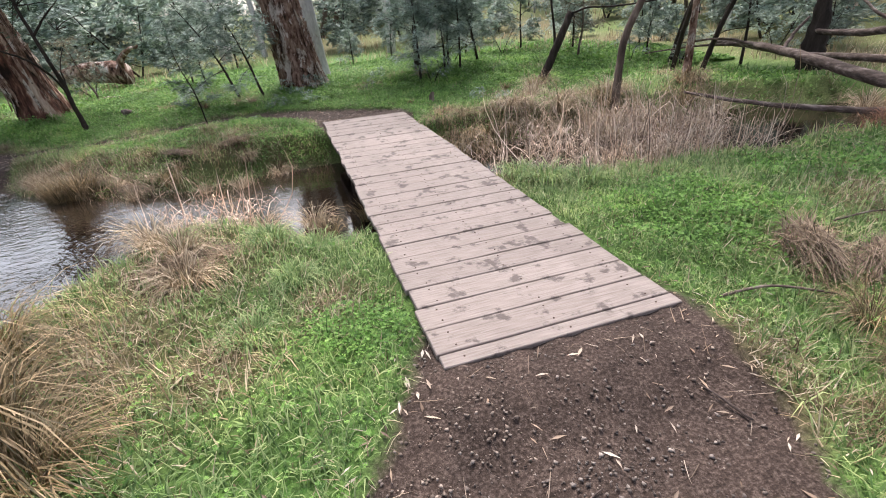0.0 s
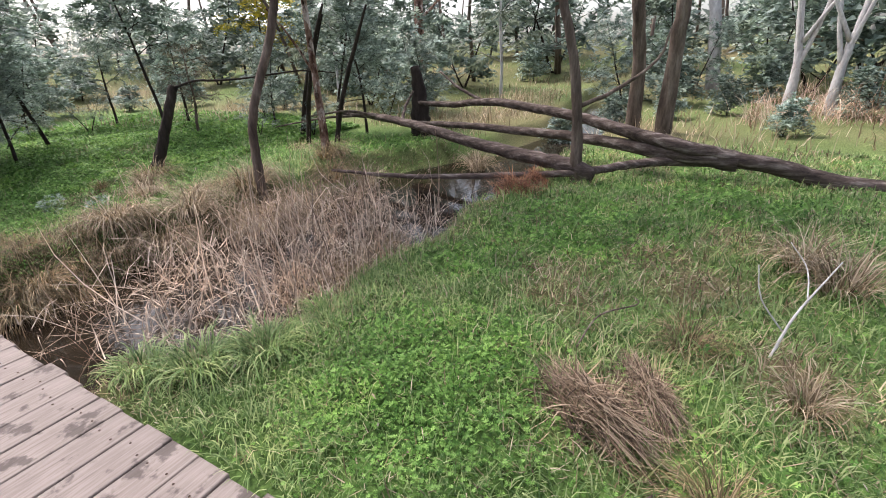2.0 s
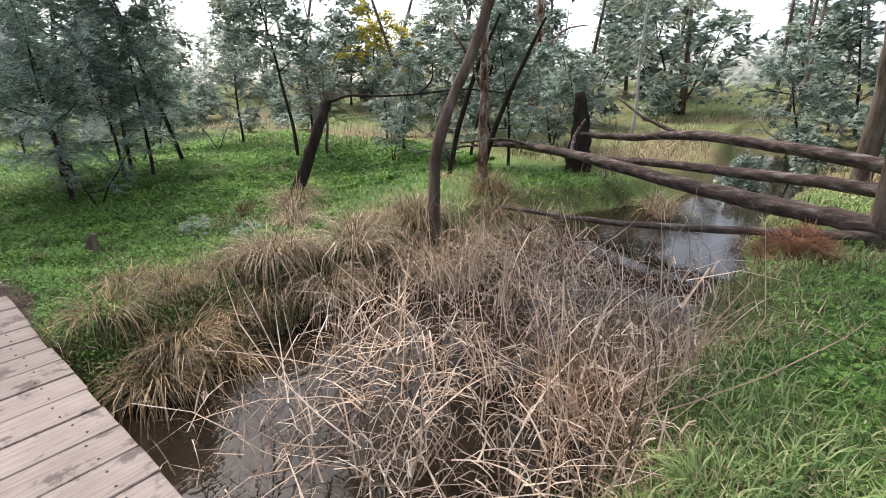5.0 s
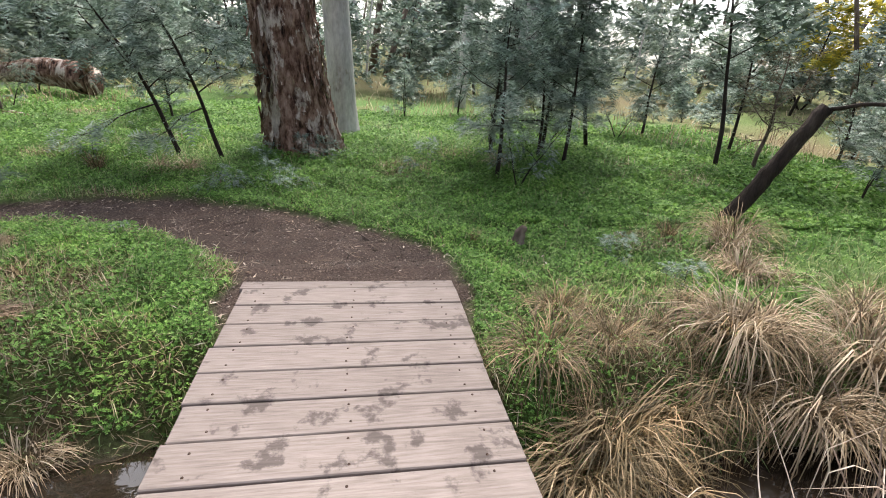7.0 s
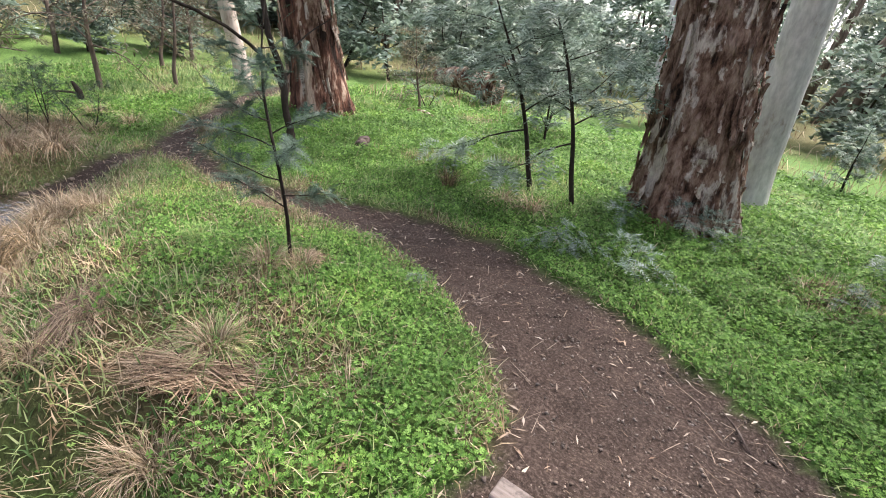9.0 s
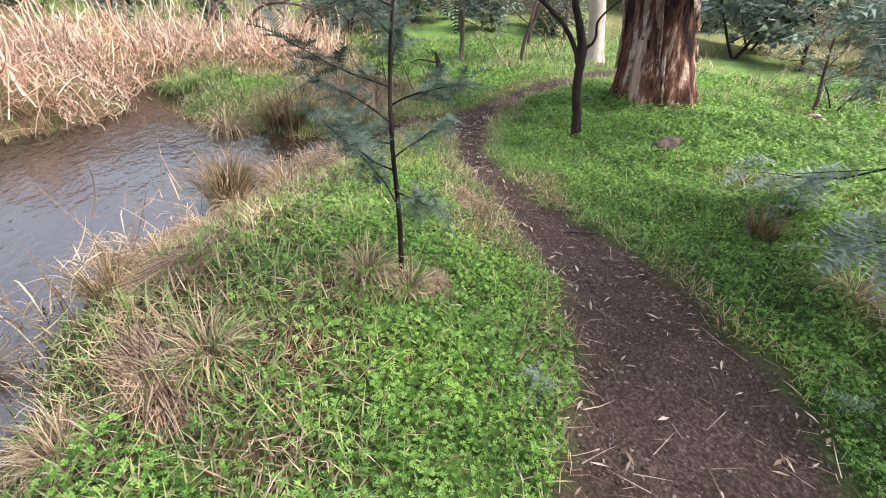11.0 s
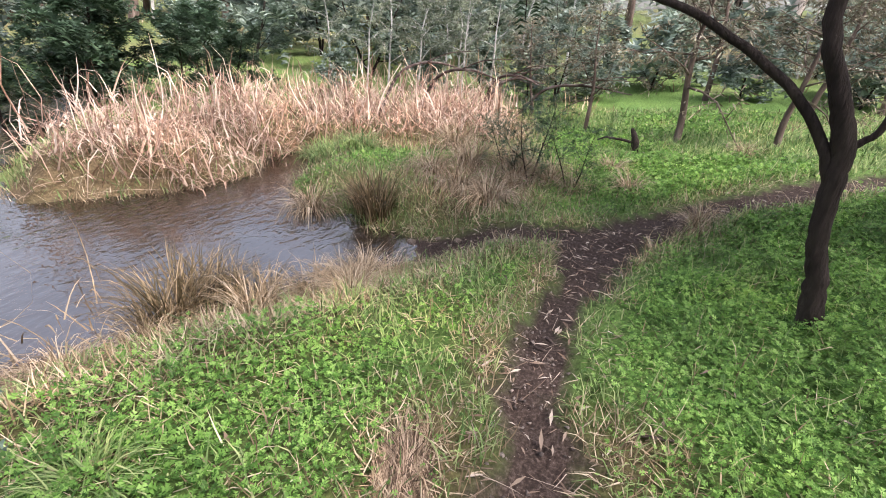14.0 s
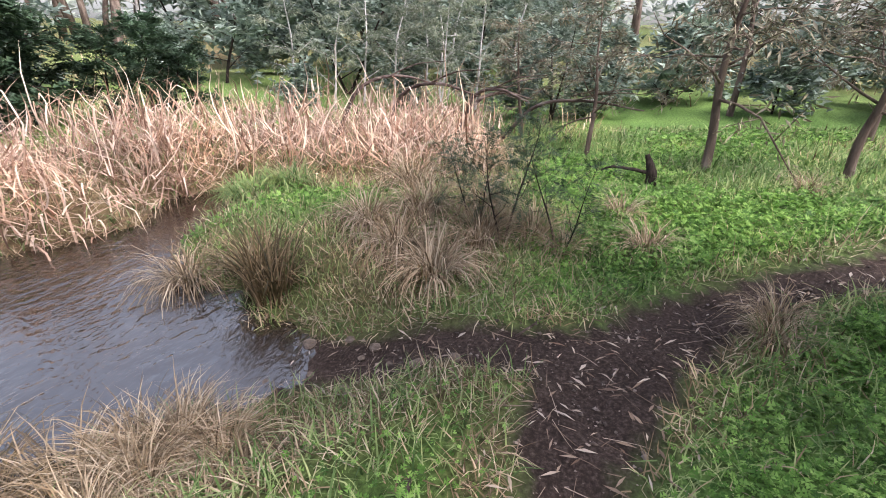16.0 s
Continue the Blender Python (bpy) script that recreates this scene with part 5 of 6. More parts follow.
def build_stones():
    rng = np.random.default_rng(61)
    for x, y, r in ((-5.42, 6.98, 0.06), (-5.43, 7.4, 0.045), (-5.23, 7.74, 0.065), (-5.36, 7.36, 0.03), (-5.12, 7.41, 0.035), (-5.29, 7.89, 0.045), (-5.09, 6.96, 0.04), (-5.5, 7.2, 0.04), (-5.2, 7.15, 0.03), (-5.3, 7.55, 0.025)):
        bm = bmesh.new()
        r *= 0.7
        bmesh.ops.create_icosphere(bm, subdivisions=2, radius=r)
        k = rng.uniform(0, 9)
        for v in bm.verts:
            v.co *= 1 + 0.35 * noise.noise(v.co * (0.9 / r) + Vector((k, k, k)))
            v.co.z *= 0.55
        me = bpy.data.meshes.new("stone")
        bm.to_mesh(me)
        bm.free()
        me.materials.append(M_STONE)
        ob = tagged(new("stone", me), "rounded brown stone on the muddy ford", "stone", "stones at the ford")
        ob.matrix_basis = pose(x, y, ground_z(x, y) + r * 0.22, 0, 0, rng.uniform(0, 360))


build_stones()


# ---- tussocks and reeds ----
def tussock_mesh(seed, n, tall, spread, mats, upright=0.25, droop=1.0, width=0.006):
    rng = np.random.default_rng(seed)
    a = rng.uniform(0, 6.283, n)
    rad = spread * np.sqrt(rng.uniform(0, 1, n))
    base = np.stack([np.cos(a) * rad, np.sin(a) * rad, np.zeros(n) - 0.03], 1)
    head = a + 0.7 * rng.standard_normal(n)
    ln = tall * rng.uniform(0.5, 1.15, n)
    v, f = blades(base, head, ln, width * rng.uniform(0.6, 1.4, n), upright * rng.uniform(0.2, 2.2, n), droop * rng.uniform(0.4, 1.5, n), 4)
    return mesh_of("tussock", v, f, mats)


def build_tussocks():
    kinds = [(tussock_mesh(71, 300, 0.75, 0.16, M_SEDGE, 0.3, 1.3, 0.009), "olive and straw sedge tussock arching over the water"),
             (tussock_mesh(72, 280, 0.62, 0.15, M_STRAW, 0.35, 1.5, 0.010), "pale dry tussock drooping over the creek edge"),
             (tussock_mesh(73, 200, 0.5, 0.12, M_STRAW, 0.25, 0.9, 0.008), "small upright tuft of dry grass"),
             (tussock_mesh(74, 190, 0.42, 0.08, M_SEDGE, 0.15, 0.5, 0.008), "upright green and straw rush clump"),
             (tussock_mesh(75, 240, 0.30, 0.16, M_GRASS, 0.35, 1.0, 0.010), "tuft of long green grass"),
             (tussock_mesh(76, 300, 0.66, 0.22, M_SEDGE, 0.45, 1.6, 0.010), "sprawling straw and olive sedge tussock beside the bridge")]
    spots = [(1, 4.85, 5.3, 1.3), (1, 5.1, 5.25, 1.3), (0, 5.35, 5.45, 1.25), (1, 4.65, 5.65, 1.15), (0, 7.4, 6.3, 0.9), (2, 7.7, 6.25, 1.0), (5, 1.95, 5.5, 0.75), (5, 2.3, 5.7, 0.75), (5, 2.7, 5.75, 0.65), (5, 3.1, 5.8, 0.7), (5, 2.4, 5.4, 0.7), (5, 1.9, 6.0, 0.65), (5, 2.4, 6.1, 0.45), (5, 2.9, 6.2, 0.5), (5, 3.3, 6.5, 0.55), (5, 2.2, 6.5, 0.5), (5, 3.4, 6.1, 0.75), (0, 2.2, 5.6, 0.75), (0, 2.0, 5.45, 0.7), (1, 3.6, 5.7, 0.95), (1, 3.3, 6.1, 0.9), (1, 3.6, 6.15, 0.75), (1, 3.75, 5.6, 0.8), (1, 5.0, 5.5, 1.25), (0, 5.2, 5.9, 1.1), (0, 5.9, 5.4, 1.1), (0, 3.9, 3.0, 0.9), (0, 4.5, 2.8, 0.8), (3, 4.9, 3.0, 1.0), (1, 4.3, 7.15, 0.75), (1, 4.6, 6.3, 0.85), (0, 6.9, 5.8, 1.0), (2, 7.4, 5.4, 1.2), (2, 9.2, 3.9, 1.2), (2, 9.7, 4.2, 1.2), (2, 6.5, 5.0, 1.1), (1, 4.2, 5.9, 1.1), (1, 5.7, 6.3, 1.0),
             (0, -2.2, 0.45, 1.0), (0, -2.5, 1.2, 0.9), (0, -1.9, 0.1, 0.8), (2, -1.6, 2.2, 0.9), (1, -1.5, 1.75, 0.7), (2, -1.9, 2.6, 0.9), (1, -1.1, 3.4, 0.9), (2, -0.5, 3.4, 0.8), (3, -0.35, 2.9, 0.8), (2, -2.9, 5.65, 0.6), (2, -3.9, 6.6, 0.8), (0, -4.1, 6.55, 0.6), (2, -1.4, 5.4, 0.6), (2, -1.9, 5.4, 0.5), (3, 0.1, 3.3, 0.8), (2, -1.3, 6.1, 0.5),
             (3, -3.75, 6.15, 1.35), (3, -3.6, 6.2, 1.1), (3, -5.7, 6.5, 1.4), (3, -5.8, 6.3, 1.2), (4, -7.0, 5.2, 1.1), (4, -7.3, 5.4, 1.1), (3, -4.0, 6.1, 1.1), (3, -4.12, 6.2, 0.9), (2, -4.55, 7.0, 0.7), (2, -4.6, 7.2, 0.6), (1, -5.72, 5.74, 0.75), (2, -6.75, 7.05, 0.8), (2, -6.8, 7.6, 0.7), (2, -6.7, 8.15, 0.6), (4, -7.3, 4.83, 1.3), (2, -7.5, 8.5, 0.6), (2, -4.35, 7.1, 0.6), (2, -4.15, 7.15, 0.55), (2, -4.4, 6.9, 0.6), (2, -7.0, 7.0, 1.0), (2, -7.6, 6.6, 1.1), (1, -6.3, 7.1, 0.7), (1, -6.0, 7.5, 0.7), (2, -6.6, 7.6, 0.8), (1, -6.6, 6.7, 0.7), (2, -6.9, 7.9, 0.8), (1, -7.3, 7.4, 0.7), (2, -4.5, 6.85, 0.75), (2, -4.3, 6.75, 0.7), (2, -4.65, 7.0, 0.6), (1, -3.1, 6.15, 0.45), (2, -2.7, 6.0, 0.5), (1, -3.4, 6.35, 0.45), (2, -2.3, 6.1, 0.5), (2, -6.05, 9.25, 0.5), (2, -5.85, 9.2, 0.45), (2, -6.9, 8.7, 0.7), (2, -8.2, 9.9, 0.6), (3, -2.4, 5.8, 0.9),
             (0, 2.05, -0.8, 0.32), (0, 2.2, -1.05, 0.35), (0, 2.3, -0.5, 0.45), (4, 1.8, -1.1, 0.6), (0, 1.65, -1.0, 0.3), (2, -1.2, 6.15, 0.45), (1, -0.85, 5.85, 0.5), (2, -1.5, 6.6, 0.5), (4, 3.5, -0.2, 0.7), (2, 3.3, -0.9, 0.6), (2, 4.9, -1.3, 1.2), (2, 5.3, -1.1, 1.1), (0, 3.6, -0.3, 0.5), (4, 2.3, 2.2, 1.0), (4, 2.0, 2.5, 1.0), (4, 2.9, 2.2, 0.8), (4, 1.8, 2.8, 0.8), (4, -0.7, 1.4, 0.7), (4, -1.0, 0.8, 0.7), (4, -0.5, 2.0, 0.8), (4, -0.9, 2.2, 0.8), (2, -1.95, 7.25, 0.5), (2, -1.85, 7.45, 0.4), (4, -2.6, 7.2, 0.6), (4, -1.5, 6.6, 0.7), (3, 1.9, 7.9, 0.4), (3, 4.1, 8.0, 0.7), (2, 4.6, 7.7, 0.9), (2, -1.3, 10.0, 0.6), (2, -1.6, 9.9, 0.6), (3, -2.3, 9.9, 0.7), (2, 2.9, 10.6, 0.7), (4, 5.2, 7.9, 0.9), (0, 5.0, 8.1, 0.9), (2, -8.6, 7.0, 1.2)]
    rng = np.random.default_rng(70)
    for k, x, y, s in spots:
        me, label = kinds[k]
        ob = tagged(new("tussock", me), label, "grass tussock", "tussocks on the creek banks")
        z = max(ground_z(x, y), WATER_Z - 0.02)
        ob.matrix_basis = pose(x, y, z, 0, 0, rng.uniform(0, 360)) @ Matrix.Scale(s, 4)
    # blades lying over a low dome
    def mound(mat):
        n = 900
        a, u = rng.uniform(0, 6.283, n), np.sqrt(rng.uniform(0, 1, n))
        dome = np.stack([0.3 * np.cos(a) * u, 0.3 * np.sin(a) * u, 0.24 * (1 - u**2)], 1)
        v, f = blades(dome, rng.choice([0.0, 3.14], n) + 0.75 * rng.standard_normal(n), rng.uniform(0.12, 0.36, n), rng.uniform(0.005, 0.010, n), 1.2 + 0.75 * u + 0.2 * rng.standard_normal(n), 0.35 * rng.standard_normal(n), 3)
        return mesh_of("hay_mound", v, f, mat)

    hay, rust = mound(M_HAY), mound(M_RUST)
    for me, x, y, a, s, sx, label in ((hay, 2.62, 0.12, 60, 0.7, 1.0, "mound of matted dead grass washed onto the bank"), (hay, 2.95, -0.12, 30, 0.6, 0.7, "tail of matted dead grass on the bank"), (rust, 6.7, 2.1, 60, 1.0, 0.9, "flattened pile of rusty red dead fern"), (rust, 7.2, 2.0, 20, 0.9, 0.8, "rusty red dead fern under the fallen logs"), (hay, -3.0, 6.0, 140, 0.75, 0.35, "flattened bank of pale matted grass at the pond"), (hay, -2.3, 6.35, 140, 0.6, 0.3, "flattened pale matted grass beside clover"), (hay, -1.5, 2.0, 20, 0.7, 0.6, "flattened straw over the near creek bank"), (hay, -1.88, 7.62, 0, 0.28, 0.45, "small nest of straw at a sapling's foot"), (hay, -1.4, 6.45, 35, 0.6, 0.35, "flattened pale straw over the clover bank"), (hay, -3.0, 8.05, 20, 0.42, 0.3, "flattened brown straw beside the trail")):
        ob = tagged(new("hay_mound", me), label, "dead grass")
        ob.matrix_basis = pose(x, y, ground_z(x, y) + 0.02, 0, 0, a) @ Matrix.Diagonal((s * 1.5, s * 0.8, s * sx, 1))


build_tussocks()


def scatter_in(poly, n, rng):
    lo, hi = poly.min(0), poly.max(0)
    out = np.empty((0, 2))
    while len(out) < n:
        p = rng.uniform(lo, hi, (4 * n, 2))
        out = np.concatenate([out, p[signed(poly, p[:, 0], p[:, 1]) < 0]])
    return out[:n]


def reed_stand(name, label, poly, n, lo, hi, bent, seed, mat, wide=(0.008, 0.018)):
    """Dead reeds: standing, leaning and snapped stalks."""
    rng = np.random.default_rng(seed)
    p = scatter_in(poly, n, rng)
    clump = 0.5 + 0.5 * wave(p[:, 0], p[:, 1], 4.0, seed)
    p = p[rng.uniform(0, 1, n) < 0.2 + 1.0 * clump**1.5]
    n = len(p)
    z = np.maximum(height(p[:, 0], p[:, 1]), WATER_Z - 0.05)
    base = np.stack([p[:, 0], p[:, 1], z], 1)
    fallen = rng.uniform(0, 1, n) < bent
    lean = np.where(fallen, rng.uniform(0.7, 1.4, n), np.abs(0.6 * rng.standard_normal(n)))
    droop = np.where(fallen, 0.7 * rng.standard_normal(n), rng.uniform(0.0, 0.5, n))
    ln = rng.uniform(lo, hi, n) * (0.82 + 0.5 * wave(p[:, 0], p[:, 1], 2.6, seed + 1)) * rng.choice([0.5, 0.8, 1.0, 1.0, 1.35], n)
    base[:, 2] += np.where(fallen, rng.uniform(0.0, 0.35, n), 0)
    s = Soup()
    s.add(*blades(base, rng.uniform(0, 6.283, n), ln, rng.uniform(*wide, n), lean, droop, 4))
    # leaves folded over from half height
    k = rng.integers(0, n, n)
    q = base[k] + np.stack([0.05 * rng.standard_normal(n), 0.05 * rng.standard_normal(n), ln[k] * np.cos(lean[k]) * rng.uniform(0.3, 0.75, n)], 1)
    s.add(*blades(q, rng.uniform(0, 6.283, n), ln[k] * rng.uniform(0.3, 0.6, n), rng.uniform(*wide, n) * 0.8, rng.uniform(0.5, 1.5, n), rng.uniform(0.4, 1.6, n), 3))
    tagged(new(name, s.mesh(name, mat)), label, "reeds", kind="stuff")


reed_stand("reed_bed", "dense bed of dead pinkish straw-coloured reeds beyond the pond", REEDBED, 4800, 0.4, 0.9, 0.9, 81, M_REED, (0.010, 0.024))
reed_stand("creek_reeds", "tangle of dead broken reeds standing in the creek", CREEKREED, 2300, 0.5, 1.2, 0.6, 82, M_CREEKREED, (0.006, 0.015))
reed_stand("bank_reeds", "broken straw reeds at the water's edge beside the bridge", np.array([(-0.6, 3.1), (-1.2, 2.9), (-2.1, 3.0), (-2.0, 3.8), (-0.9, 3.6)]), 330, 0.3, 0.8, 0.55, 83, M_REED, (0.007, 0.015))
reed_stand("bank_reeds", "broken straw reeds below the far bank of the pond", np.array([(-3.0, 5.5), (-2.0, 5.2), (-1.9, 5.7), (-2.6, 5.9), (-3.6, 6.1), (-3.7, 5.8)]), 260, 0.25, 0.6, 0.5, 84, M_STRAW, (0.006, 0.013))
reed_stand("bank_reeds", "thin tall straw reeds on the creek bank", np.array([(2.2, 2.9), (2.9, 2.35), (4.4, 2.45), (4.4, 2.9), (3.0, 3.2)]), 340, 0.5, 1.0, 0.3, 85, M_CREEKREED, (0.006, 0.014))
reed_stand("bank_reeds", "fallen reeds lying in the dark water beside the bridge", np.array([(1.65, 3.6), (2.3, 3.1), (2.6, 4.6), (2.2, 5.1), (1.7, 5.0)]), 110, 0.4, 0.9, 0.85, 88, M_CREEKREED, (0.005, 0.012))
reed_stand("far_reeds", "band of pinkish dead reeds on the far flat", np.array([(13.5, -0.6), (17, -1.2), (20, -3.5), (17, -4.5), (14.5, -3.8)]), 1500, 0.5, 1.0, 0.15, 86, M_REED, (0.01, 0.02))
reed_stand("far_reeds", "dry brown scrub grass below the wooded slope", np.array([(9.5, 4.6), (14, 4.2), (20, 5), (20, 7), (13, 6.5), (10, 6)]), 1500, 0.3, 0.7, 0.3, 87, M_STRAW, (0.01, 0.02))


# ---- ground cover ----
LINE = np.array([(-2, -3.5), (0.3, -1.2), (0.75, 1.5), (0.75, 6.5), (0.3, 7.8), (-1.1, 8.6), (-2.5, 8.5), (-4.5, 8.3)])


def line_dist(x, y):
    return trail_dist(np.concatenate([LINE, np.zeros((len(LINE), 1))], 1), x, y)


def cover_points(n, seed, weight, region=(-11.5, 10.0, -2.8, 14.5), near=2.4):
    """Random points of the banks, thicker along the walked line, kept by a weight of the zones."""
    rng = np.random.default_rng(seed)
    keep, got = [], 0
    while got < n:
        x, y = rng.uniform(region[0], region[1], 120000), rng.uniform(region[2], region[3], 120000)
        d = line_dist(x, y)
        ok = rng.uniform(0, 1, len(x)) < 1.0 / (1 + (np.maximum(d - 0.7, 0) / near) ** 2)
        x, y, d = x[ok], y[ok], d[ok]
        w = weight(*zone(x, y), x, y)
        ok = rng.uniform(0, 1, len(x)) < w
        keep.append(np.stack([x[ok], y[ok], d[ok]], 1))
        got += ok.sum()
    p = np.concatenate(keep)[:n]
    return p[:, 0], p[:, 1], height(p[:, 0], p[:, 1]), p[:, 2], rng


def off_bridge(x, y):
    return ~((x > -0.03) & (x < 1.53) & (y > -0.02) & (y < 6.95))


def on_bank(p, d):
    return (p > 0.0) & (d > 0.03)


def build_grass():
    x, y, z, far, rng = cover_points(110000, 91, lambda soil, dry, clover, damp, p, d, x, y: on_bank(p, d) * off_bridge(x, y) * (0.12 + 0.88 * (1 - 0.93 * clover) * (1 - 0.75 * dry)))
    n = len(x)
    big = 1.25 + 0.3 * far
    tall = (0.05 + 0.09 * rng.uniform(0, 1, n) ** 2) * (1 + 0.4 * wave(x, y, 2.2, 15))
    v, f = blades(np.stack([x, y, z - 0.01], 1), rng.uniform(0, 6.283, n), tall * big ** 0.5, 0.0042 * big * rng.uniform(0.6, 1.5, n), rng.uniform(0.05, 0.9, n), rng.uniform(0, 1.0, n), 2)
    tagged(new("grass", mesh_of("grass", v, f, M_GRASS)), "short green grass on the creek banks", "grass", kind="stuff")
    # thicker tufts over the broad south bank and the meadow
    rng = np.random.default_rng(99)
    x, y = rng.uniform(1.7, 11.0, 90000), rng.uniform(-3.5, 2.9, 90000)
    u, w = rng.uniform(-12.0, -5.0, 50000), rng.uniform(6.8, 13.5, 50000)
    x, y = np.concatenate([x, u]), np.concatenate([y, w])
    soil, dry, clover, damp, p, d = zone(x, y)
    keep = (rng.uniform(0, 1, len(x)) < (0.25 + 0.75 * step(-0.3, 0.5, wave(x, y, 5.0, 51) + 0.5 * wave(x, y, 13.0, 52))) * (1 - 0.6 * dry)) & (p > 0.06) & (d > 0.12)
    x, y = x[keep], y[keep]
    n = len(x)
    pale = rng.uniform(0, 1, n) < 0.22 * (x > 2.5) * (y < 3.0) + 0.06
    for name, label, mat, k in (("meadow_grass", "tufted bright green grass on the open banks", M_GRASS, ~pale), ("meadow_straw", "pale dry blades among the green grass", M_STRAW, pale)):
        u, w, m = x[k], y[k], int(k.sum())
        v, f = blades(np.stack([u, w, height(u, w) - 0.01], 1), rng.uniform(0, 6.283, m), rng.uniform(0.04, 0.12, m) * (1 + 0.4 * wave(u, w, 5.0, 51)), rng.uniform(0.003, 0.006, m) * (1 + 0.3 * line_dist(u, w)), rng.uniform(0.1, 1.1, m), rng.uniform(0, 1.0, m), 2)
        tagged(new(name, mesh_of(name, v, f, mat)), label, "grass", kind="stuff")
    x, y, z, far, rng = cover_points(62000, 92, lambda soil, dry, clover, damp, p, d, x, y: on_bank(p + 0.03, d + 0.1) * off_bridge(x, y) * np.clip(dry + 0.05, 0, 1))
    n = len(x)
    big = 1 + 0.16 * far
    v, f = blades(np.stack([x, y, z + 0.005], 1), rng.uniform(0, 6.283, n), rng.uniform(0.04, 0.15, n) * big ** 0.5, 0.0044 * big * rng.uniform(0.6, 1.5, n), rng.uniform(0.5, 1.5, n), 0.4 * rng.standard_normal(n), 2)
    tagged(new("dry_grass", mesh_of("dry_grass", v, f, M_STRAW)), "flattened dry straw grass on the banks", "dry grass", kind="stuff")


build_grass()


def trefoils(name, label, x, y, z, r, rng):
    n = len(x)
    c = np.stack([x, y, z], 1)
    tilt = 0.42 * rng.standard_normal((n, 2))
    turn = rng.uniform(0, 6.283, n)
    rows = [c - np.stack([0 * r, 0 * r, 0.2 * r], 1)]
    for k in range(3):
        a = turn + k * 2.094
        for off in (-0.72, 0.72):
            px, py = np.cos(a + off) * r, np.sin(a + off) * r
            rows.append(c + np.stack([px, py, px * tilt[:, 0] + py * tilt[:, 1]], 1))
    v = np.stack(rows, 1).reshape(-1, 3)
    f = ((np.arange(n) * 7)[:, None, None] + np.array([(0, 1, 2), (0, 3, 4), (0, 5, 6)])[None]).reshape(-1, 3)
    tagged(new(name, mesh_of(name, v, f, M_CLOVER)), label, "clover", kind="stuff")


def build_clover():
    x, y, z, far, rng = cover_points(250000, 93, lambda soil, dry, clover, damp, p, d, x, y: on_bank(p - 0.01, d - 0.08) * off_bridge(x, y) * clover ** 1.3, near=1.9)
    n = len(x)
    lump = np.clip(1 + 0.8 * wave(x, y, 6.0, 17) + 0.5 * wave(x, y, 15.0, 18), 0.2, 3)
    trefoils("clover", "thick carpet of bright green three-leaved clover", x, y, z + rng.uniform(0.0, 0.075, n) * lump, rng.uniform(0.0055, 0.0115, n) * (1 + 0.28 * far), rng)
    # the wide clover bank under the trees
    rng = np.random.default_rng(98)
    x, y = rng.uniform(-8.0, 11.0, 420000), 8.4 + 9.0 * rng.uniform(0, 1, 420000) ** 1.35
    soil, dry, clover, damp, p, d = zone(x, y)
    far = line_dist(x, y)
    keep = (rng.uniform(0, 1, len(x)) < clover ** 1.2 * 0.55 * step(1.2, 2.6, far)) & (p > 0.05) & (d > 0.2)
    x, y, far = x[keep], y[keep], far[keep]
    n = len(x)
    lump = np.clip(1 + 0.8 * wave(x, y, 4.0, 17) + 0.6 * wave(x, y, 10.0, 18), 0.15, 3)
    trefoils("clover_bank", "clover carpet spreading under the wattles", x, y, height(x, y) + rng.uniform(0.0, 0.09, n) * lump, rng.uniform(0.006, 0.0115, n) * (1 + 0.28 * far), rng)


build_clover()


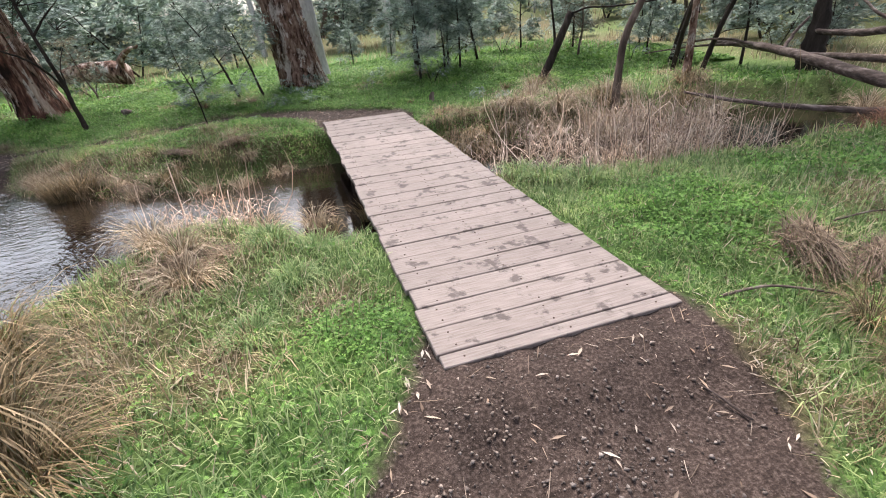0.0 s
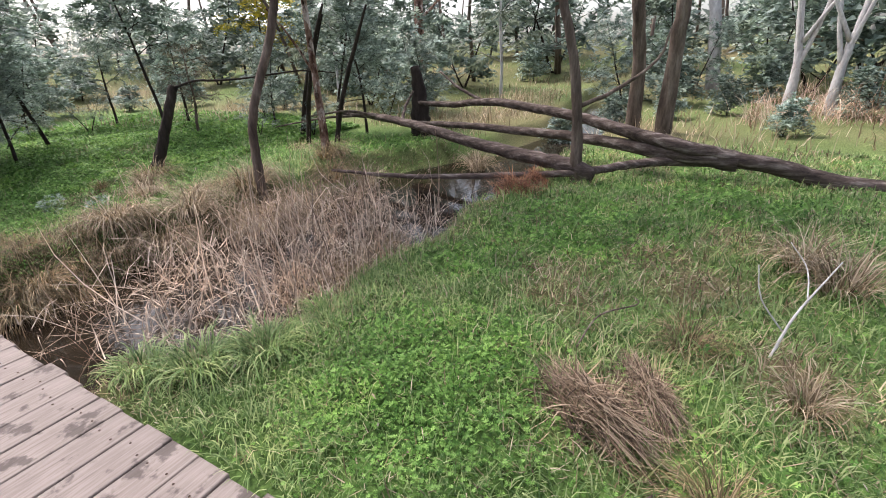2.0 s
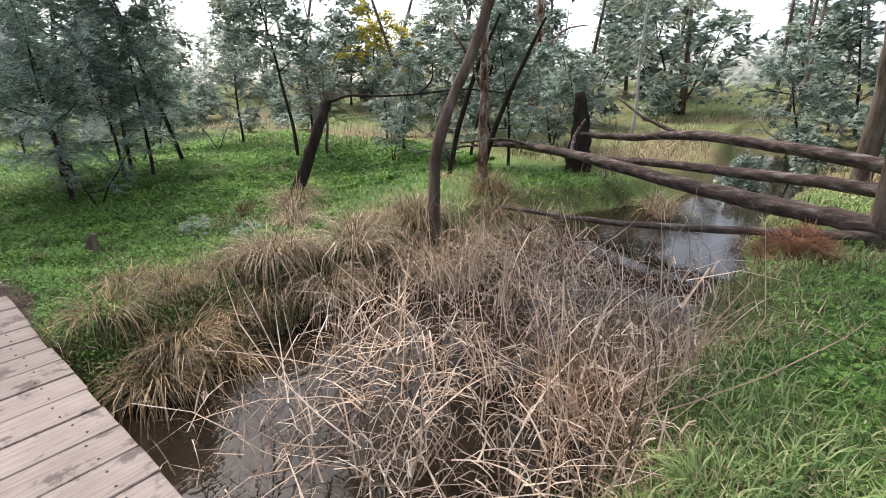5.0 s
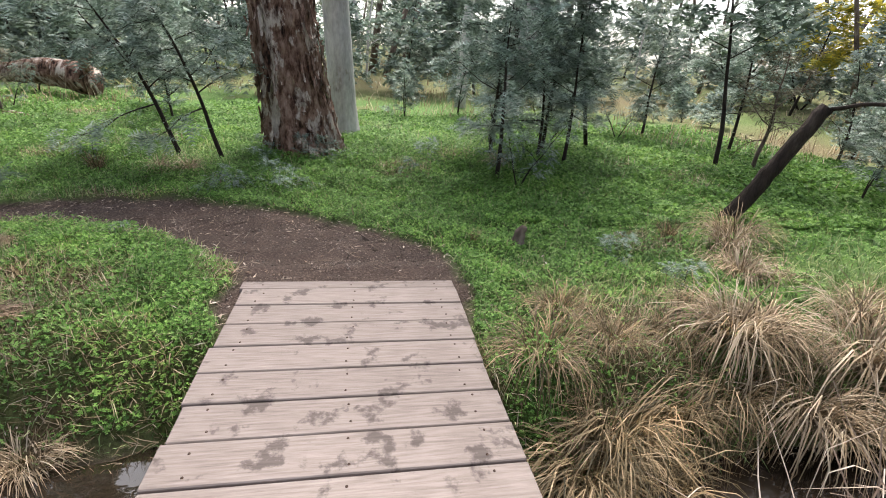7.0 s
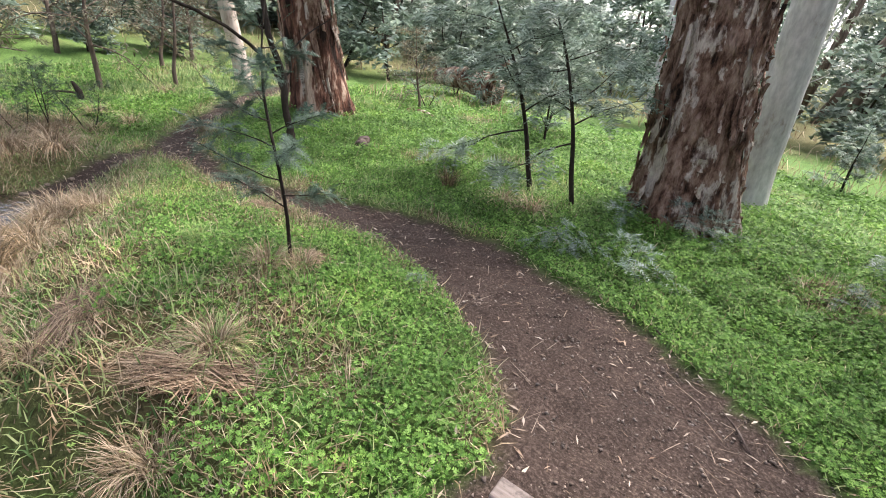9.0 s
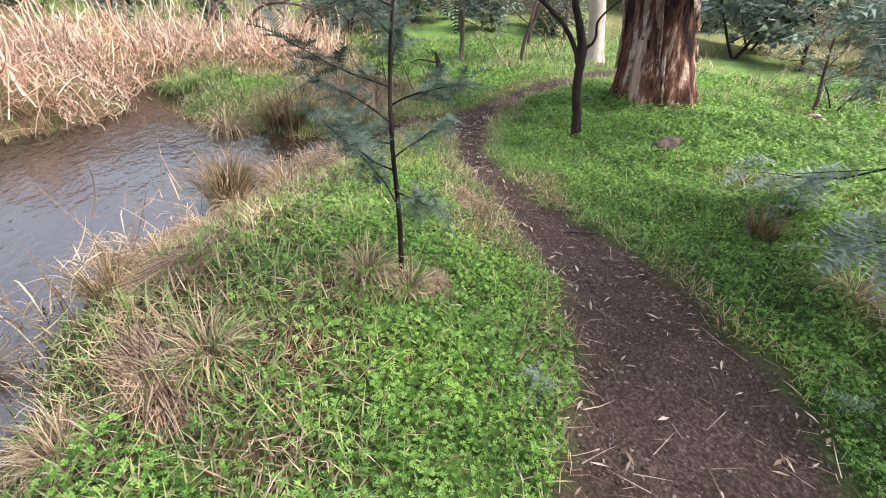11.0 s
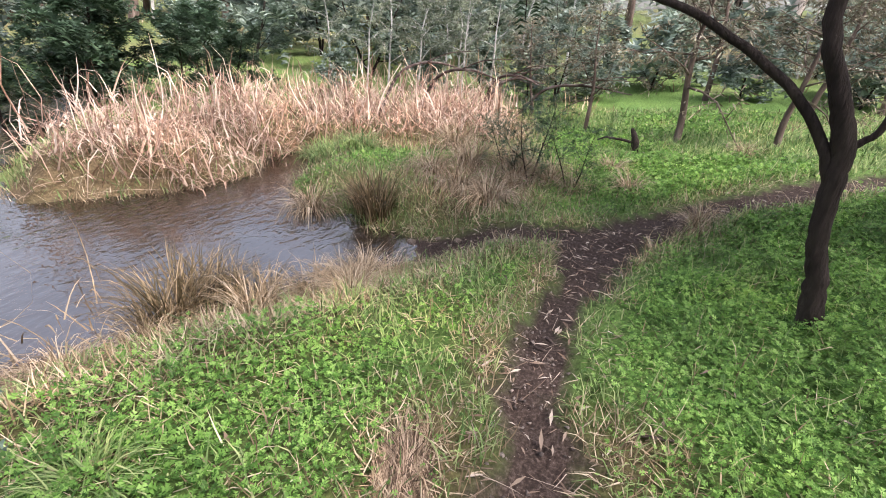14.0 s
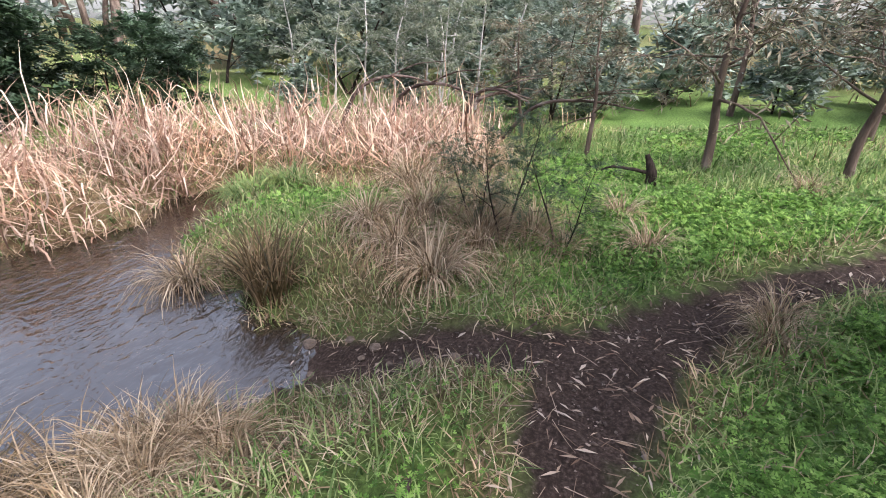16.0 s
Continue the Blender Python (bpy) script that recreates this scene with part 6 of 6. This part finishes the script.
def build_litter():
    x, y, z, far, rng = cover_points(2600, 94, lambda soil, dry, clover, damp, p, d, x, y: off_bridge(x, y) * (d > 0.1) * (0.06 + 0.9 * np.exp(-((p + 0.02) / 0.16) ** 2) + 0.12 * soil + 0.5 * soil * (x < -3.0) + 0.8 * np.exp(-((x + 3.85) ** 2 + (y - 8.25) ** 2) / 0.05) + 0.8 * np.exp(-((x - 1.35) ** 2 + (y + 0.45) ** 2) / 0.05)), near=3.5)
    n = len(x)
    way = np.stack([np.cos(t := rng.uniform(0, 6.283, n)), np.sin(t), 0.15 * rng.standard_normal(n)], 1)
    ln = rng.uniform(0.025, 0.085, n)
    flat = np.stack([-way[:, 1], way[:, 0], 0 * t], 1)
    base = np.stack([x, y, z + 0.012 + 0.01 * rng.uniform(0, 1, n)], 1)
    w = (ln * rng.uniform(0.12, 0.24, n))[:, None]
    mid = base + way * ln[:, None] * 0.45
    v = np.stack([base, mid - flat * w * 0.5 + [0, 0, 0.004], base + way * ln[:, None], mid + flat * w * 0.5 + [0, 0, 0.004]], 1)
    f = ((np.arange(n) * 4)[:, None, None] + np.array([(0, 1, 2), (0, 2, 3)])[None]).reshape(-1, 3)
    tagged(new("leaf_litter", mesh_of("leaf_litter", v.reshape(-1, 3), f, M_LITTER)), "scattered dry pale gum leaves along the path", "leaf litter", kind="stuff")
    x, y, z, far, rng = cover_points(1500, 95, lambda soil, dry, clover, damp, p, d, x, y: off_bridge(x, y) * (d > 0.1) * (0.04 + 0.8 * np.exp(-((p + 0.03) / 0.14) ** 2) + 0.15 * soil), near=3.5)
    n = len(x)
    v, f = blades(np.stack([x, y, z + 0.012], 1), rng.uniform(0, 6.283, n), rng.uniform(0.05, 0.22, n), rng.uniform(0.002, 0.005, n), rng.uniform(1.4, 1.57, n), 0.1 * rng.standard_normal(n), 3)
    tagged(new("twig_litter", mesh_of("twig_litter", v, f, M_TWIG)), "thin twigs and straws strewn on the path", "twigs", kind="stuff")
    x, y, z, far, rng = cover_points(16000, 96, lambda soil, dry, clover, damp, p, d, x, y: off_bridge(x, y) * (d > -0.05) * soil * (0.35 + 0.65 * step(0.1, 0.7, wave(x, y, 3.0, 19) + 0.4 * (y < 0.5) + 0.3 * (y > 6.8) * (x > -1.5))), near=2.0)
    n = len(x)
    r = 0.0025 + 0.0115 * rng.uniform(0, 1, n) ** 4
    octa = np.array([(1, 0, 0), (-1, 0, 0), (0, 1, 0), (0, -1, 0), (0, 0, 0.6), (0, 0, -0.6)])
    f = np.array([(0, 2, 4), (2, 1, 4), (1, 3, 4), (3, 0, 4), (2, 0, 5), (1, 2, 5), (3, 1, 5), (0, 3, 5)])
    v = np.stack([x, y, z + 0.002], 1)[:, None] + octa[None] * r[:, None, None] * rng.uniform(0.6, 1.3, (n, 6, 1)) + 0.25 * r[:, None, None] * rng.standard_normal((n, 6, 3))
    tagged(new("gravel", mesh_of("gravel", v.reshape(-1, 3), ((np.arange(n) * 6)[:, None, None] + f[None]).reshape(-1, 3), M_PEBBLE)), "small grey-brown gravel on the dark soil path", "gravel", kind="stuff")


build_litter()


def build_scrub():
    """Dry scrub and rank grass under the trees behind."""
    rng = np.random.default_rng(97)
    a, r = rng.uniform(0, 6.283, 26000), 11 + 24 * rng.uniform(0, 1, 26000) ** 1.5
    x, y = 0.5 + r * np.cos(a), 5.5 + r * np.sin(a)
    keep = (wave(x, y, 0.8, 25) + 0.5 * wave(x, y, 2.5, 26) > 0.0) & (signed(SHORE, x, y) > 0.3) & (paths(x, y) > 0.2) & ~((x > -14) & (x < -6) & (y > 8) & (y < 13))
    x, y, r = x[keep], y[keep], r[keep]
    n = len(x)
    v, f = blades(np.stack([x, y, height(x, y) - 0.02], 1), rng.uniform(0, 6.283, n), rng.uniform(0.2, 0.65, n), 0.012 * (r / 11) * rng.uniform(0.6, 1.6, n), rng.uniform(0, 0.8, n), rng.uniform(0, 0.9, n), 2)
    tagged(new("scrub", mesh_of("scrub", v, f, M_STRAW)), "dry brown scrub grass under the trees behind", "scrub", kind="stuff")


build_scrub()
